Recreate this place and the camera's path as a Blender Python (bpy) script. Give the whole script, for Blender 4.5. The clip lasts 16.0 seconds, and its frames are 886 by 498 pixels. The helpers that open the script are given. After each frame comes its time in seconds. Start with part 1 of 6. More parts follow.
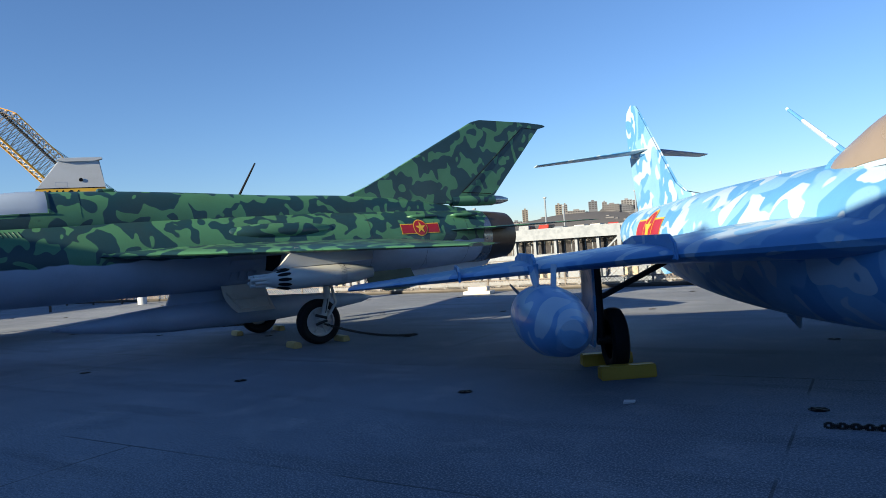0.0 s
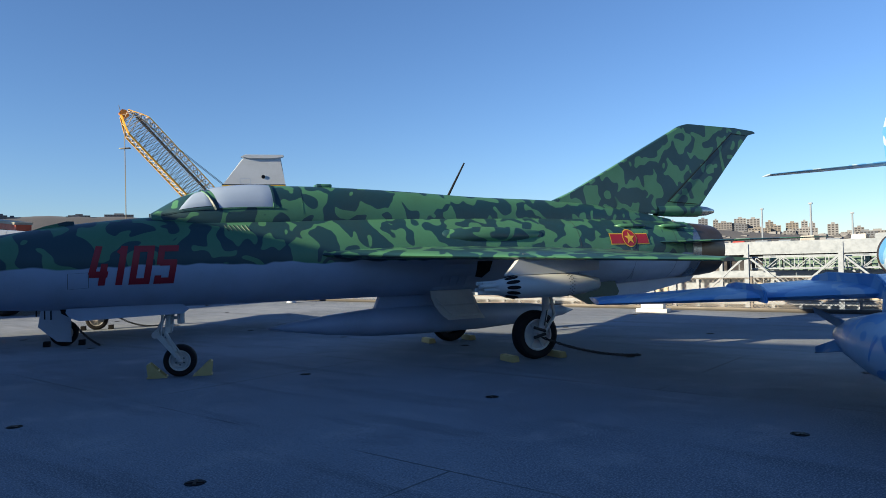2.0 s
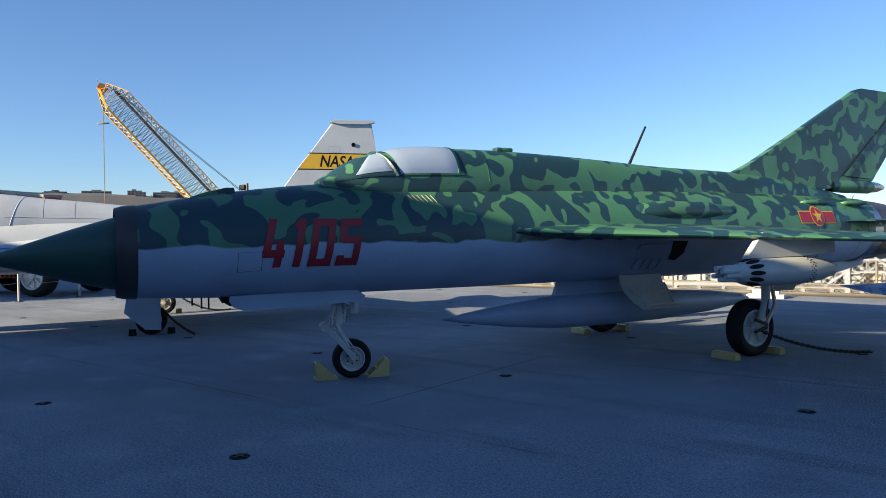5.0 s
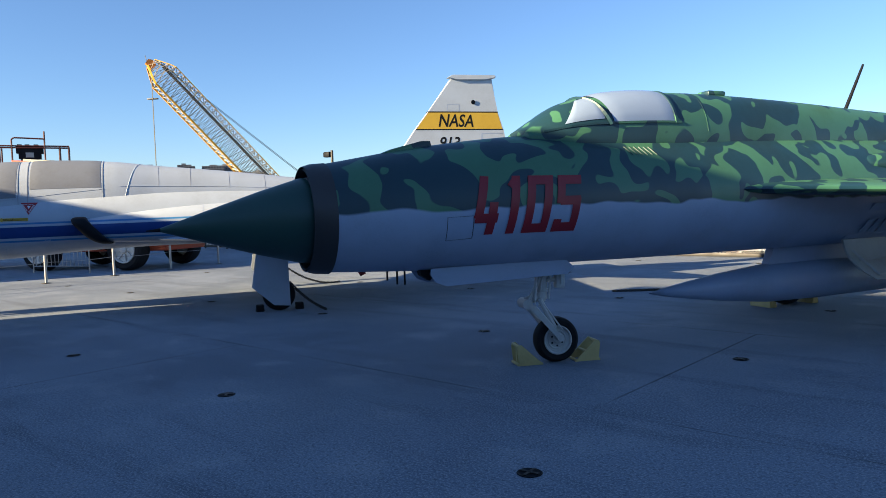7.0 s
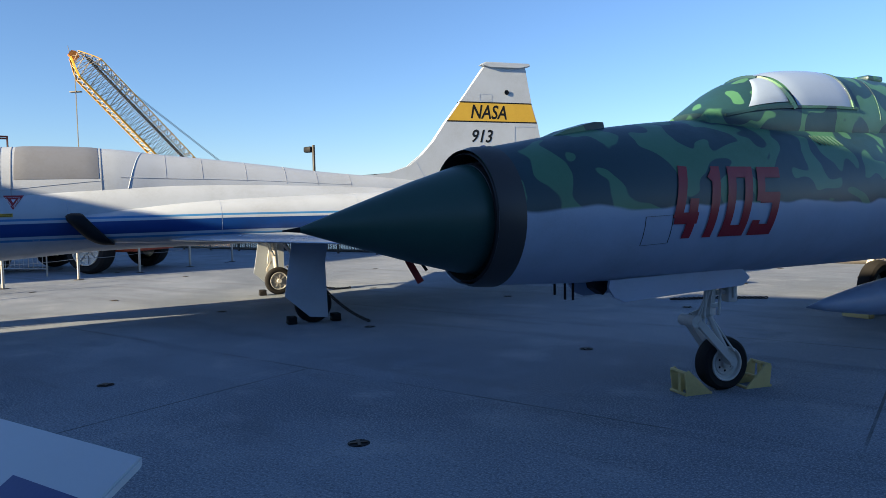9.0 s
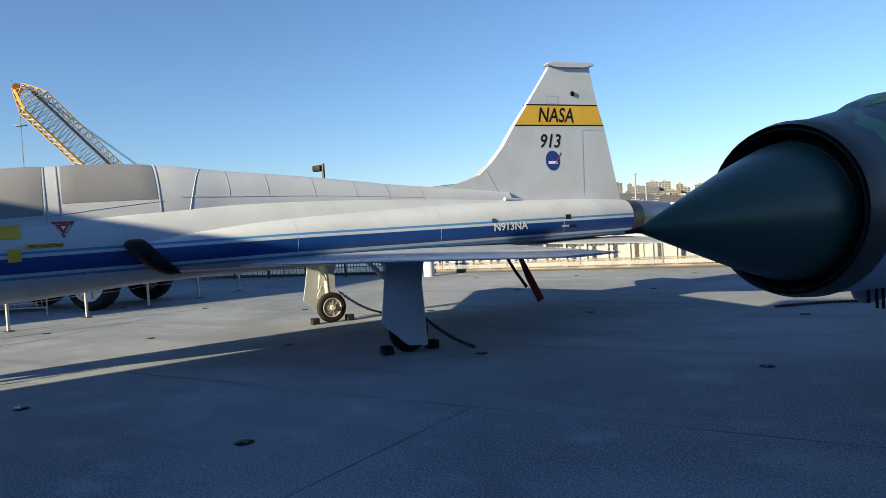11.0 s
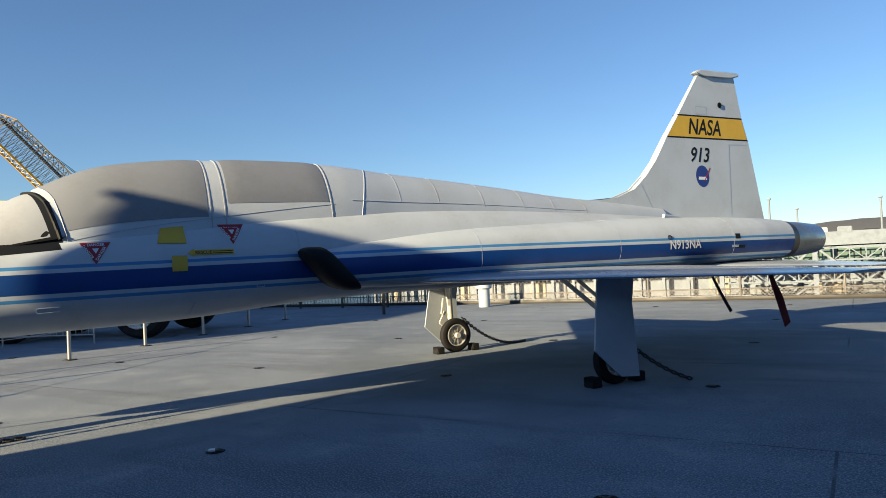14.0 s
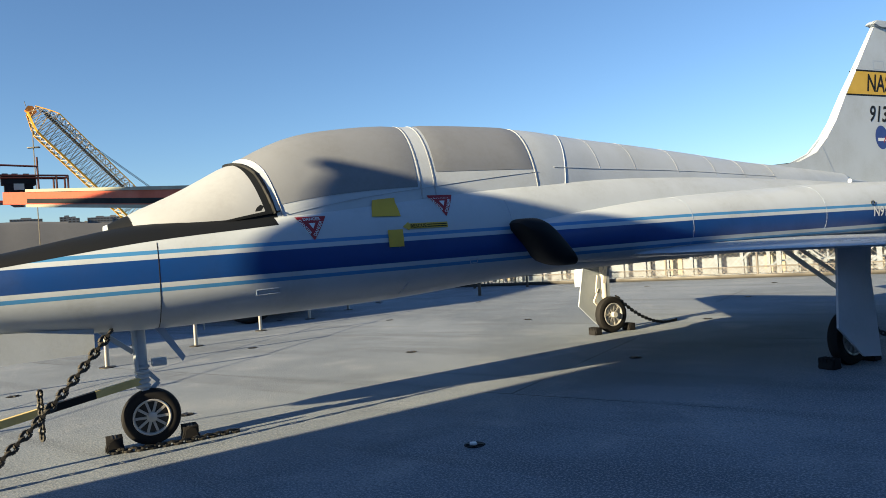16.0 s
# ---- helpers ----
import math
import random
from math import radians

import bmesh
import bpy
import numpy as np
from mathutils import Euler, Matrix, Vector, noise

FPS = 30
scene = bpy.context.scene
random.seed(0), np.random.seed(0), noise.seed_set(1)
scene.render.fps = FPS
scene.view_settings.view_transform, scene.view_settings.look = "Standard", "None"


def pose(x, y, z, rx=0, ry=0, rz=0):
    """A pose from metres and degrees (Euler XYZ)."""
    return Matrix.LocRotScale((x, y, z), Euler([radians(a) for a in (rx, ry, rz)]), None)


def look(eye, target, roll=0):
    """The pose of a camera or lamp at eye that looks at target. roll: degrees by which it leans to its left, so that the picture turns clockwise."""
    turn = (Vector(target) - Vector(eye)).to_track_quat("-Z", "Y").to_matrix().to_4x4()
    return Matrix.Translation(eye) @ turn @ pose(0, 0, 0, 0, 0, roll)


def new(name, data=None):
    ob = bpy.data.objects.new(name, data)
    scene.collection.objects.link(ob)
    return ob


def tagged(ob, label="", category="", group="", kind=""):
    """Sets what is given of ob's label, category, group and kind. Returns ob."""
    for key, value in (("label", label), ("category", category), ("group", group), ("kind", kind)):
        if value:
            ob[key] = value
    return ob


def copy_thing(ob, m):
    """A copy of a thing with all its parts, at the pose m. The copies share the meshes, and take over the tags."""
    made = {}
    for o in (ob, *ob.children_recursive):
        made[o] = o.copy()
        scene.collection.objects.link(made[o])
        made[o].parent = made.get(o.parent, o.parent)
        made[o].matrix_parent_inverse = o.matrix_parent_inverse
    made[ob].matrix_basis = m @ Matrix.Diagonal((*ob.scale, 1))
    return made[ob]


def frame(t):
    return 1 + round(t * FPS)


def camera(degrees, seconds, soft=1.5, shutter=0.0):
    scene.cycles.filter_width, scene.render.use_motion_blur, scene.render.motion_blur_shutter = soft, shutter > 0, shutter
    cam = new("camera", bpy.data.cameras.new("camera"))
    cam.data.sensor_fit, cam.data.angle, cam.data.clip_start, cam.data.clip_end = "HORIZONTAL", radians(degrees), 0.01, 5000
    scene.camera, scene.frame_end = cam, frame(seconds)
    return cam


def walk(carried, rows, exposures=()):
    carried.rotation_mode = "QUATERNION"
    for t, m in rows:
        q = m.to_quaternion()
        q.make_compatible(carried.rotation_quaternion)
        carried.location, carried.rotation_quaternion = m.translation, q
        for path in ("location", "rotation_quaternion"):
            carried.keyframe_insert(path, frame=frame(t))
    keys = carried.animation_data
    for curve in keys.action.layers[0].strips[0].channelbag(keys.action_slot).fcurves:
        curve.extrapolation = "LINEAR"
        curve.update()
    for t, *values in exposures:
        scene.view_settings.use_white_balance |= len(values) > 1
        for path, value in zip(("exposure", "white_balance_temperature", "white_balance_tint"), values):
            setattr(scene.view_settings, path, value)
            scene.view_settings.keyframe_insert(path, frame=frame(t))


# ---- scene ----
cam = camera(64.4, 16.0, 0.5)
PATH = [
    (0, (0.569, -0.107, 1.424), (0.56, 1.893, 1.415), -4.0),
    (0.5, (0.072, 0.048, 1.452), (-0.103, 2.04, 1.448), -2.4),
    (1, (-0.42, 0.183, 1.456), (-0.644, 2.17, 1.496), -0.8),
    (1.5, (-0.878, 0.352, 1.469), (-1.137, 2.335, 1.502), -1.2),
    (2, (-1.35, 0.588, 1.482), (-1.638, 2.567, 1.515), -1.4),
    (2.5, (-1.853, 0.767, 1.483), (-2.142, 2.746, 1.514), -1.4),
    (3, (-2.302, 0.997, 1.46), (-2.53, 2.983, 1.489), -1.5),
    (3.2, (-2.494, 1.094, 1.471), (-2.691, 3.084, 1.501), -1.5),
    (5.3, (-4.613, 1.96, 1.522), (-4.871, 3.943, 1.474), -0.6),
    (5.5, (-4.795, 2.043, 1.495), (-5.107, 4.017, 1.436), -1.4),
    (6, (-5.253, 2.283, 1.522), (-5.615, 4.249, 1.458), -1.3),
    (6.5, (-5.693, 2.482, 1.536), (-6.072, 4.444, 1.462), -1.2),
    (7, (-6.122, 2.736, 1.491), (-6.483, 4.7, 1.381), -1.8),
    (7.5, (-6.595, 2.997, 1.517), (-6.904, 4.97, 1.402), -1.5),
    (8, (-7.059, 3.208, 1.539), (-7.325, 5.187, 1.424), -1.9),
    (8.2, (-7.255, 3.303, 1.533), (-7.506, 5.283, 1.406), -2.2),
    (10.3, (-9.265, 4.35, 1.484), (-9.328, 6.348, 1.42), 0.5),
    (10.5, (-9.458, 4.434, 1.487), (-9.519, 6.432, 1.426), -1.1),
    (11, (-9.931, 4.613, 1.465), (-9.994, 6.611, 1.407), -3.6),
    (11.5, (-10.397, 4.81, 1.431), (-10.48, 6.808, 1.387), -3.7),
    (12, (-10.847, 4.988, 1.415), (-10.96, 6.984, 1.374), -4.5),
    (12.5, (-11.245, 5.255, 1.389), (-11.376, 7.25, 1.366), -5.0),
    (13, (-11.655, 5.472, 1.371), (-11.706, 7.471, 1.396), -3.3),
    (13.5, (-12.063, 5.617, 1.357), (-12.026, 7.616, 1.388), -2.8),
    (14, (-12.5, 5.744, 1.345), (-12.476, 7.743, 1.386), -2.8),
    (14.5, (-12.964, 5.845, 1.383), (-12.947, 7.845, 1.413), -2.3),
    (15, (-13.36, 5.989, 1.335), (-13.365, 7.989, 1.356), -3.1),
    (15.5, (-13.75, 6.184, 1.358), (-13.788, 8.184, 1.373), -3.3),
    (16, (-14.178, 6.352, 1.352), (-14.255, 8.35, 1.35), -3.9),
]
EXPOSURE = [(0.0, 1.42, 6100, 16), (3.2, 1.44, 6100, 16), (5.5, 1.75, 6400, 16), (7.0, 1.89, 6450, 16), (8.2, 1.85, 6400, 16), (10.5, 1.64, 6480, 14), (11.0, 1.63, 6620, 13), (12.0, 1.48, 6600, 13), (13.5, 1.44, 6680, 12), (16.0, 1.62, 6700, 11)]
walk(cam, [(t, look(eye, target, roll)) for t, eye, target, roll in PATH], EXPOSURE)

# ---------------------------------------------------------------- light
SUN_AZ, SUN_EL = 38.6, 16.3          # heading of the light over the deck, height of the sun
_c = math.cos(radians(SUN_EL))
LIGHT = Vector((_c * math.cos(radians(SUN_AZ)), _c * math.sin(radians(SUN_AZ)), -math.sin(radians(SUN_EL))))
world = bpy.data.worlds.new("sky")
scene.world = world
world.use_nodes = True
_wn = world.node_tree
_sky = _wn.nodes.new("ShaderNodeTexSky")
_sky.sky_type = "NISHITA"
_sky.sun_disc = False
_sky.sun_elevation = radians(SUN_EL)
_sky.sun_rotation = math.atan2(-LIGHT.x, -LIGHT.y)
_sky.air_density, _sky.dust_density, _sky.ozone_density = 1.0, 0.1, 5.0
_wn.nodes["Background"].inputs["Strength"].default_value = 0.058
_wn.links.new(_sky.outputs["Color"], _wn.nodes["Background"].inputs["Color"])
sun_data = bpy.data.lights.new("sun", "SUN")
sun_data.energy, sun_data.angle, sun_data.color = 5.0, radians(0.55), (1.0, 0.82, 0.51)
sun_ob = new("sun", sun_data)
sun_ob.matrix_world = look(-LIGHT * 60, (0, 0, 0))

# ---------------------------------------------------------------- materials
def nodes_of(name):
    m = bpy.data.materials.new(name)
    m.use_nodes = True
    nt = m.node_tree
    return m, nt, nt.nodes["Principled BSDF"]


def add(nt, kind, **values):
    n = nt.nodes.new(kind)
    for k, v in values.items():
        if k in n.inputs:
            n.inputs[k].default_value = v
    return n


def math_node(nt, op, a, b=None, clamp=False):
    n = nt.nodes.new("ShaderNodeMath")
    n.operation, n.use_clamp = op, clamp
    for i, v in enumerate((a, b)):
        if v is None:
            continue
        if isinstance(v, (int, float)):
            n.inputs[i].default_value = v
        else:
            nt.links.new(v, n.inputs[i])
    return n.outputs[0]


def mix(nt, fac, a, b):
    n = nt.nodes.new("ShaderNodeMix")
    n.data_type = "RGBA"
    for key, v in ((0, fac), (6, a), (7, b)):
        if isinstance(v, (int, float)):
            n.inputs[key].default_value = v
        elif isinstance(v, tuple):
            n.inputs[key].default_value = (*v, 1)
        else:
            nt.links.new(v, n.inputs[key])
    return n.outputs[2]


def coords(nt):
    return nt.nodes.new("ShaderNodeTexCoord").outputs["Object"]


def noise_out(nt, co, scale, detail=3.0, rough=0.5, distortion=0.0):
    n = add(nt, "ShaderNodeTexNoise", Scale=scale, Detail=detail, Roughness=rough, Distortion=distortion)
    nt.links.new(co, n.inputs["Vector"])
    return n.outputs["Fac"]


def step(nt, v, lo, hi):
    n = nt.nodes.new("ShaderNodeMapRange")
    n.interpolation_type = "SMOOTHSTEP"
    nt.links.new(v, n.inputs[0])
    n.inputs[1].default_value, n.inputs[2].default_value = lo, hi
    return n.outputs[0]


def bump(nt, b, v, strength, distance=0.01):
    n = nt.nodes.new("ShaderNodeBump")
    n.inputs["Strength"].default_value, n.inputs["Distance"].default_value = strength, distance
    nt.links.new(v, n.inputs["Height"])
    nt.links.new(n.outputs[0], b.inputs["Normal"])


def scaled(rgb, k):
    return tuple(min(1.0, c * k) for c in rgb)


def weather(nt, b, co, colour, rough, metal, wear=0.25, grain=40.0, bumps=0.08):
    """Finish a paint: broad stains, fine grain, uneven gloss."""
    broad = step(nt, noise_out(nt, co, 1.7, 5.0, 0.62), 0.35, 0.75)
    fine = noise_out(nt, co, grain, 4.0, 0.6)
    dark = nt.nodes.new("ShaderNodeMix")
    dark.data_type, dark.blend_type = "RGBA", "MULTIPLY"
    if isinstance(colour, tuple):
        dark.inputs[6].default_value = (*colour, 1)
    else:
        nt.links.new(colour, dark.inputs[6])
    dark.inputs[7].default_value = (0.62, 0.60, 0.56, 1)
    nt.links.new(math_node(nt, "MULTIPLY", math_node(nt, "MULTIPLY", broad, fine), wear * 2.4, True), dark.inputs[0])
    nt.links.new(dark.outputs[2], b.inputs["Base Color"])
    nt.links.new(math_node(nt, "ADD", math_node(nt, "MULTIPLY", broad, 0.18), rough - 0.06, True), b.inputs["Roughness"])
    b.inputs["Metallic"].default_value = metal
    if bumps:
        bump(nt, b, fine, bumps)


def paint(name, colour, rough=0.5, metal=0.0, wear=0.25, grain=40.0, bumps=0.08):
    m, nt, b = nodes_of(name)
    weather(nt, b, coords(nt), colour, rough, metal, wear, grain, bumps)
    return m


def jungle_camo(name, split_belly, shift=(0, 0, 0)):
    """Worm-shaped light green on dark green; pale grey belly under a scalloped line."""
    m, nt, b = nodes_of(name)
    co = coords(nt)
    sep = nt.nodes.new("ShaderNodeSeparateXYZ")
    nt.links.new(co, sep.inputs[0])
    moved = nt.nodes.new("ShaderNodeMapping")
    nt.links.new(co, moved.inputs[0])
    moved.inputs["Location"].default_value = shift
    n1 = noise_out(nt, moved.outputs[0], 3.7, 0.0, 0.4, 0.85)
    worm = step(nt, n1, 0.515, 0.54)
    green = mix(nt, worm, (0.012, 0.048, 0.062), (0.058, 0.185, 0.102))
    if split_belly:
        edge = math_node(nt, "ADD", sep.outputs["Z"], math_node(nt, "MULTIPLY", math_node(nt, "SUBTRACT", noise_out(nt, co, 3.6, 0.0, 0.4), 0.5), 0.10))
        up = step(nt, edge, split_belly - 0.012, split_belly + 0.012)
        green = mix(nt, up, (0.33, 0.41, 0.54), green)
    weather(nt, b, co, green, 0.42, 0.0, 0.3, 60.0, 0.05)
    return m


def sky_camo(name):
    m, nt, b = nodes_of(name)
    co = coords(nt)
    n1 = noise_out(nt, co, 1.55, 1.2, 0.45, 0.8)
    n2 = noise_out(nt, co, 2.5, 0.6, 0.45, 1.1)
    col = mix(nt, step(nt, n1, 0.505, 0.535), (0.085, 0.27, 0.56), (0.175, 0.385, 0.64))
    col = mix(nt, step(nt, n2, 0.535, 0.565), col, (0.36, 0.50, 0.64))
    weather(nt, b, co, col, 0.34, 0.0, 0.22, 60.0, 0.05)
    return m


def striped_white(name):
    """White airframe paint with a deep blue cheat line between two thin light blue ones."""
    m, nt, b = nodes_of(name)
    co = coords(nt)
    sep = nt.nodes.new("ShaderNodeSeparateXYZ")
    nt.links.new(co, sep.inputs[0])
    x = math_node(nt, "MINIMUM", math_node(nt, "MAXIMUM", sep.outputs["X"], -3.0), 5.0)
    mid = math_node(nt, "ADD", math_node(nt, "MULTIPLY", x, 0.0095), 1.328)
    off = math_node(nt, "ABSOLUTE", math_node(nt, "SUBTRACT", sep.outputs["Z"], mid))
    deep = math_node(nt, "SUBTRACT", 1.0, step(nt, off, 0.083, 0.087))
    thin = math_node(nt, "SUBTRACT", 1.0, step(nt, math_node(nt, "ABSOLUTE", math_node(nt, "SUBTRACT", off, 0.135)), 0.013, 0.016))
    col = mix(nt, thin, (0.415, 0.475, 0.545), (0.05, 0.21, 0.46))
    col = mix(nt, deep, col, (0.004, 0.045, 0.20))
    weather(nt, b, co, col, 0.42, 0.0, 0.3, 30.0, 0.05)
    b.inputs["Specular IOR Level"].default_value = 0.3
    return m


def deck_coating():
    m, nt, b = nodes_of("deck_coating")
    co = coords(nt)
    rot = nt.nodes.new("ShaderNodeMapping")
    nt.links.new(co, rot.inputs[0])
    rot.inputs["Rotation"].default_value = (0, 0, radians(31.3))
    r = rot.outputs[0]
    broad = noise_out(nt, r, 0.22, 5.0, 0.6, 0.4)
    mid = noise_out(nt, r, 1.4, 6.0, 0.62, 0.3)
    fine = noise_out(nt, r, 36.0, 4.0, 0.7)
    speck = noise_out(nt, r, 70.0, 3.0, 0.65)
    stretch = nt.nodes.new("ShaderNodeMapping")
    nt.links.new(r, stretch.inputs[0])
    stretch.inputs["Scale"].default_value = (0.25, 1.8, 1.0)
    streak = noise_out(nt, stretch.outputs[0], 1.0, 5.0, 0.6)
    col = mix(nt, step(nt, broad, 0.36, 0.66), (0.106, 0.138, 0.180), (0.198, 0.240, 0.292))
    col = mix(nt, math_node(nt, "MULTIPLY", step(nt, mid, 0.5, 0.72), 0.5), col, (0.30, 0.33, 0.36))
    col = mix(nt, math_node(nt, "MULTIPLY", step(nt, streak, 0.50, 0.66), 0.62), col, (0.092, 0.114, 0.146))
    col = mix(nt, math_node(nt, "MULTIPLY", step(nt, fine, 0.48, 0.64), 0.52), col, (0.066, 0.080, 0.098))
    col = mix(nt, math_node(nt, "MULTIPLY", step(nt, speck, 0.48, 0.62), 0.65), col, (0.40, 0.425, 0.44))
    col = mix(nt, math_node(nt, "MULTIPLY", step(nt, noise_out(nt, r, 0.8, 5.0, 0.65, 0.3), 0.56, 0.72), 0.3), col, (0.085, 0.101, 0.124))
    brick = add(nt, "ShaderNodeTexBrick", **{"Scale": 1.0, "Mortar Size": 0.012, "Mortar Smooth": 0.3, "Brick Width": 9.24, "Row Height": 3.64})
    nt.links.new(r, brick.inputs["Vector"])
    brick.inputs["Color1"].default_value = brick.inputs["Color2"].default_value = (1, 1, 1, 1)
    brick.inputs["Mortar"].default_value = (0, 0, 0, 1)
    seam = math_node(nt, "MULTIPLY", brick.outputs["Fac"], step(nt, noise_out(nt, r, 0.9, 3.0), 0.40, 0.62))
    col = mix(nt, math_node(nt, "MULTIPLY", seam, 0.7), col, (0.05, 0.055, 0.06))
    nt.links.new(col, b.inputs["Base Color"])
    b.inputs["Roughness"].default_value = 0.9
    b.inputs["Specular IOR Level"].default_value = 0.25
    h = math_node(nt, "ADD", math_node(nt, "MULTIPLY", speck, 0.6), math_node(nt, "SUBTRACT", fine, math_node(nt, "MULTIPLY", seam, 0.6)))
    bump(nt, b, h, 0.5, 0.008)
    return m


CAMO = jungle_camo("jungle_camo_over_grey", 1.50)
CAMO_ALL = jungle_camo("jungle_camo", None, (3.4, 1.7, 0.6))
BLUE_CAMO = sky_camo("sky_blue_camo")
STRIPED = striped_white("striped_white_paint")
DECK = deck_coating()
WHITE = paint("white_paint", (0.415, 0.475, 0.545), 0.4)
GLOSS_WHITE = paint("gloss_white_paint", (0.425, 0.485, 0.555), 0.22, 0.0, 0.3, 20.0, 0.03)
DIRTY_WHITE = paint("grimy_white_paint", (0.60, 0.59, 0.55), 0.5, 0.0, 0.5)
GREY = paint("pale_grey_paint", (0.33, 0.41, 0.54), 0.42)
POD_GREY = paint("pod_grey_paint", (0.46, 0.50, 0.50), 0.45)
TARP_GREY = paint("grey_canopy_cover", (0.185, 0.205, 0.238), 0.55, 0.0, 0.3, 25.0, 0.06)
TARP_WHITE = paint("off_white_screen_cover", (0.32, 0.35, 0.395), 0.6, 0.0, 0.3, 25.0, 0.06)
PANE = paint("white_sheeted_pane", (0.27, 0.36, 0.50), 0.16, 0.0, 0.15, 90.0, 0.05)
RUBBER = paint("tyre_rubber", (0.018, 0.018, 0.019), 0.75)
BLACK = paint("matt_black_paint", (0.0085, 0.0105, 0.0135), 0.6)
for _m in (RUBBER, BLACK):
    _m.node_tree.nodes["Principled BSDF"].inputs["Specular IOR Level"].default_value = 0.15
STEEL = paint("dark_steel", (0.05, 0.048, 0.045), 0.55, 0.6)
SILVER = paint("silver_wheel_paint", (0.46, 0.46, 0.45), 0.38, 0.3, 0.4)
BARE = paint("burnished_metal", (0.42, 0.41, 0.39), 0.3, 0.95, 0.5)
BURNT = paint("heat_stained_metal", (0.16, 0.12, 0.09), 0.42, 0.85, 0.5)
CONE_GREEN = paint("dark_green_radome", (0.018, 0.072, 0.060), 0.4, 0.0, 0.25, 30.0, 0.03)
LIP_GREY = paint("dark_grey_lip", (0.055, 0.052, 0.052), 0.45, 0.3)
RED = paint("red_paint", (0.30, 0.012, 0.022), 0.45)
DARK_RED = paint("faded_red_cloth", (0.26, 0.022, 0.020), 0.8)
YELLOW = paint("yellow_paint", (0.58, 0.37, 0.035), 0.5)
CHOCK_YELLOW = paint("worn_chock_yellow", (0.60, 0.48, 0.20), 0.6, 0.0, 0.5)
NAVY = paint("deep_blue_paint", (0.010, 0.030, 0.20), 0.35)
SIGN_WHITE = paint("printed_sign_panel", (0.62, 0.66, 0.70), 0.35, 0.0, 0.1)
SIGN_BLUE = paint("printed_sign_blue", (0.03, 0.07, 0.20), 0.4)
RAIL_BROWN = paint("worn_red_brown_rail_paint", (0.10, 0.028, 0.02), 0.55, 0.0, 0.4)
ORANGE = paint("orange_machine_paint", (0.44, 0.07, 0.025), 0.5, 0.0, 0.4)
CRANE_YELLOW = paint("crane_yellow_paint", (0.66, 0.34, 0.03), 0.5)
FENCE_WIRE = paint("weathered_fence_wire", (0.16, 0.15, 0.14), 0.6, 0.4)
LACING = paint("pale_grey_lattice", (0.46, 0.38, 0.27), 0.6)
GALV = paint("galvanised_steel", (0.36, 0.36, 0.35), 0.45, 0.7)
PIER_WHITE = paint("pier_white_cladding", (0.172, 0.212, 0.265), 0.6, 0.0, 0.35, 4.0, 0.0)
DARK_GLASS = paint("dark_window_glass", (0.035, 0.035, 0.04), 0.12)
OCHRE = paint("ochre_door", (0.34, 0.30, 0.23), 0.6)
GREEN_GLASS = paint("green_tinted_glazing", (0.10, 0.16, 0.13), 0.2)
ISLAND = paint("haze_grey_steel", (0.30, 0.31, 0.32), 0.6)
RIVER = paint("grey_blue_water", (0.06, 0.09, 0.11), 0.25, 0.0, 0.2, 0.4, 0.2)
WOOD_HILL = paint("winter_hillside", (0.085, 0.092, 0.105), 0.95, 0.0, 0.6, 0.08, 0.0)
# far walls toned down: distance haze is put into their colour
MASONRY = [paint("hazed_far_masonry", c, 0.8, 0.0, 0.4, 0.5, 0.0) for c in ((0.12, 0.125, 0.14), (0.15, 0.16, 0.18), (0.085, 0.10, 0.13), (0.14, 0.135, 0.13))]
BROWN_GLAZE = paint("dusty_brown_canopy", (0.22, 0.19, 0.16), 0.25)
FLANGE_GREEN = paint("grey_green_steel", (0.25, 0.26, 0.21), 0.5)
HEAD_ORANGE = paint("orange_crane_head", (0.60, 0.20, 0.02), 0.5)
CAR_PAINTS = [paint("car_paint", c, 0.3) for c in ((0.05, 0.05, 0.06), (0.5, 0.5, 0.5), (0.10, 0.11, 0.13), (0.32, 0.04, 0.03))]

# ---------------------------------------------------------------- building helpers
def mesh_of(bm, name, material, smooth=True, sharp=35):
    me = bpy.data.meshes.new(name)
    bmesh.ops.recalc_face_normals(bm, faces=bm.faces)
    bm.to_mesh(me)
    bm.free()
    if smooth:
        for p in me.polygons:
            p.use_smooth = True
        me.set_sharp_from_angle(angle=radians(sharp))
    me.materials.append(material)
    return me


def part(name, bm, material, parent=None, label="", smooth=True):
    ob = new(name, mesh_of(bm, name, material, smooth))
    if parent is not None:
        ob.parent = parent
    return tagged(ob, label)


def thing(name, m, label, category, group="", kind=""):
    ob = new(name)
    ob.empty_display_size = 0.2
    ob.matrix_world = m
    return tagged(ob, label, category, group, kind)


def solid(name, bm, material, m, label, category, group="", kind="", smooth=True):
    ob = new(name, mesh_of(bm, name, material, smooth))
    ob.matrix_world = m
    return tagged(ob, label, category, group, kind)


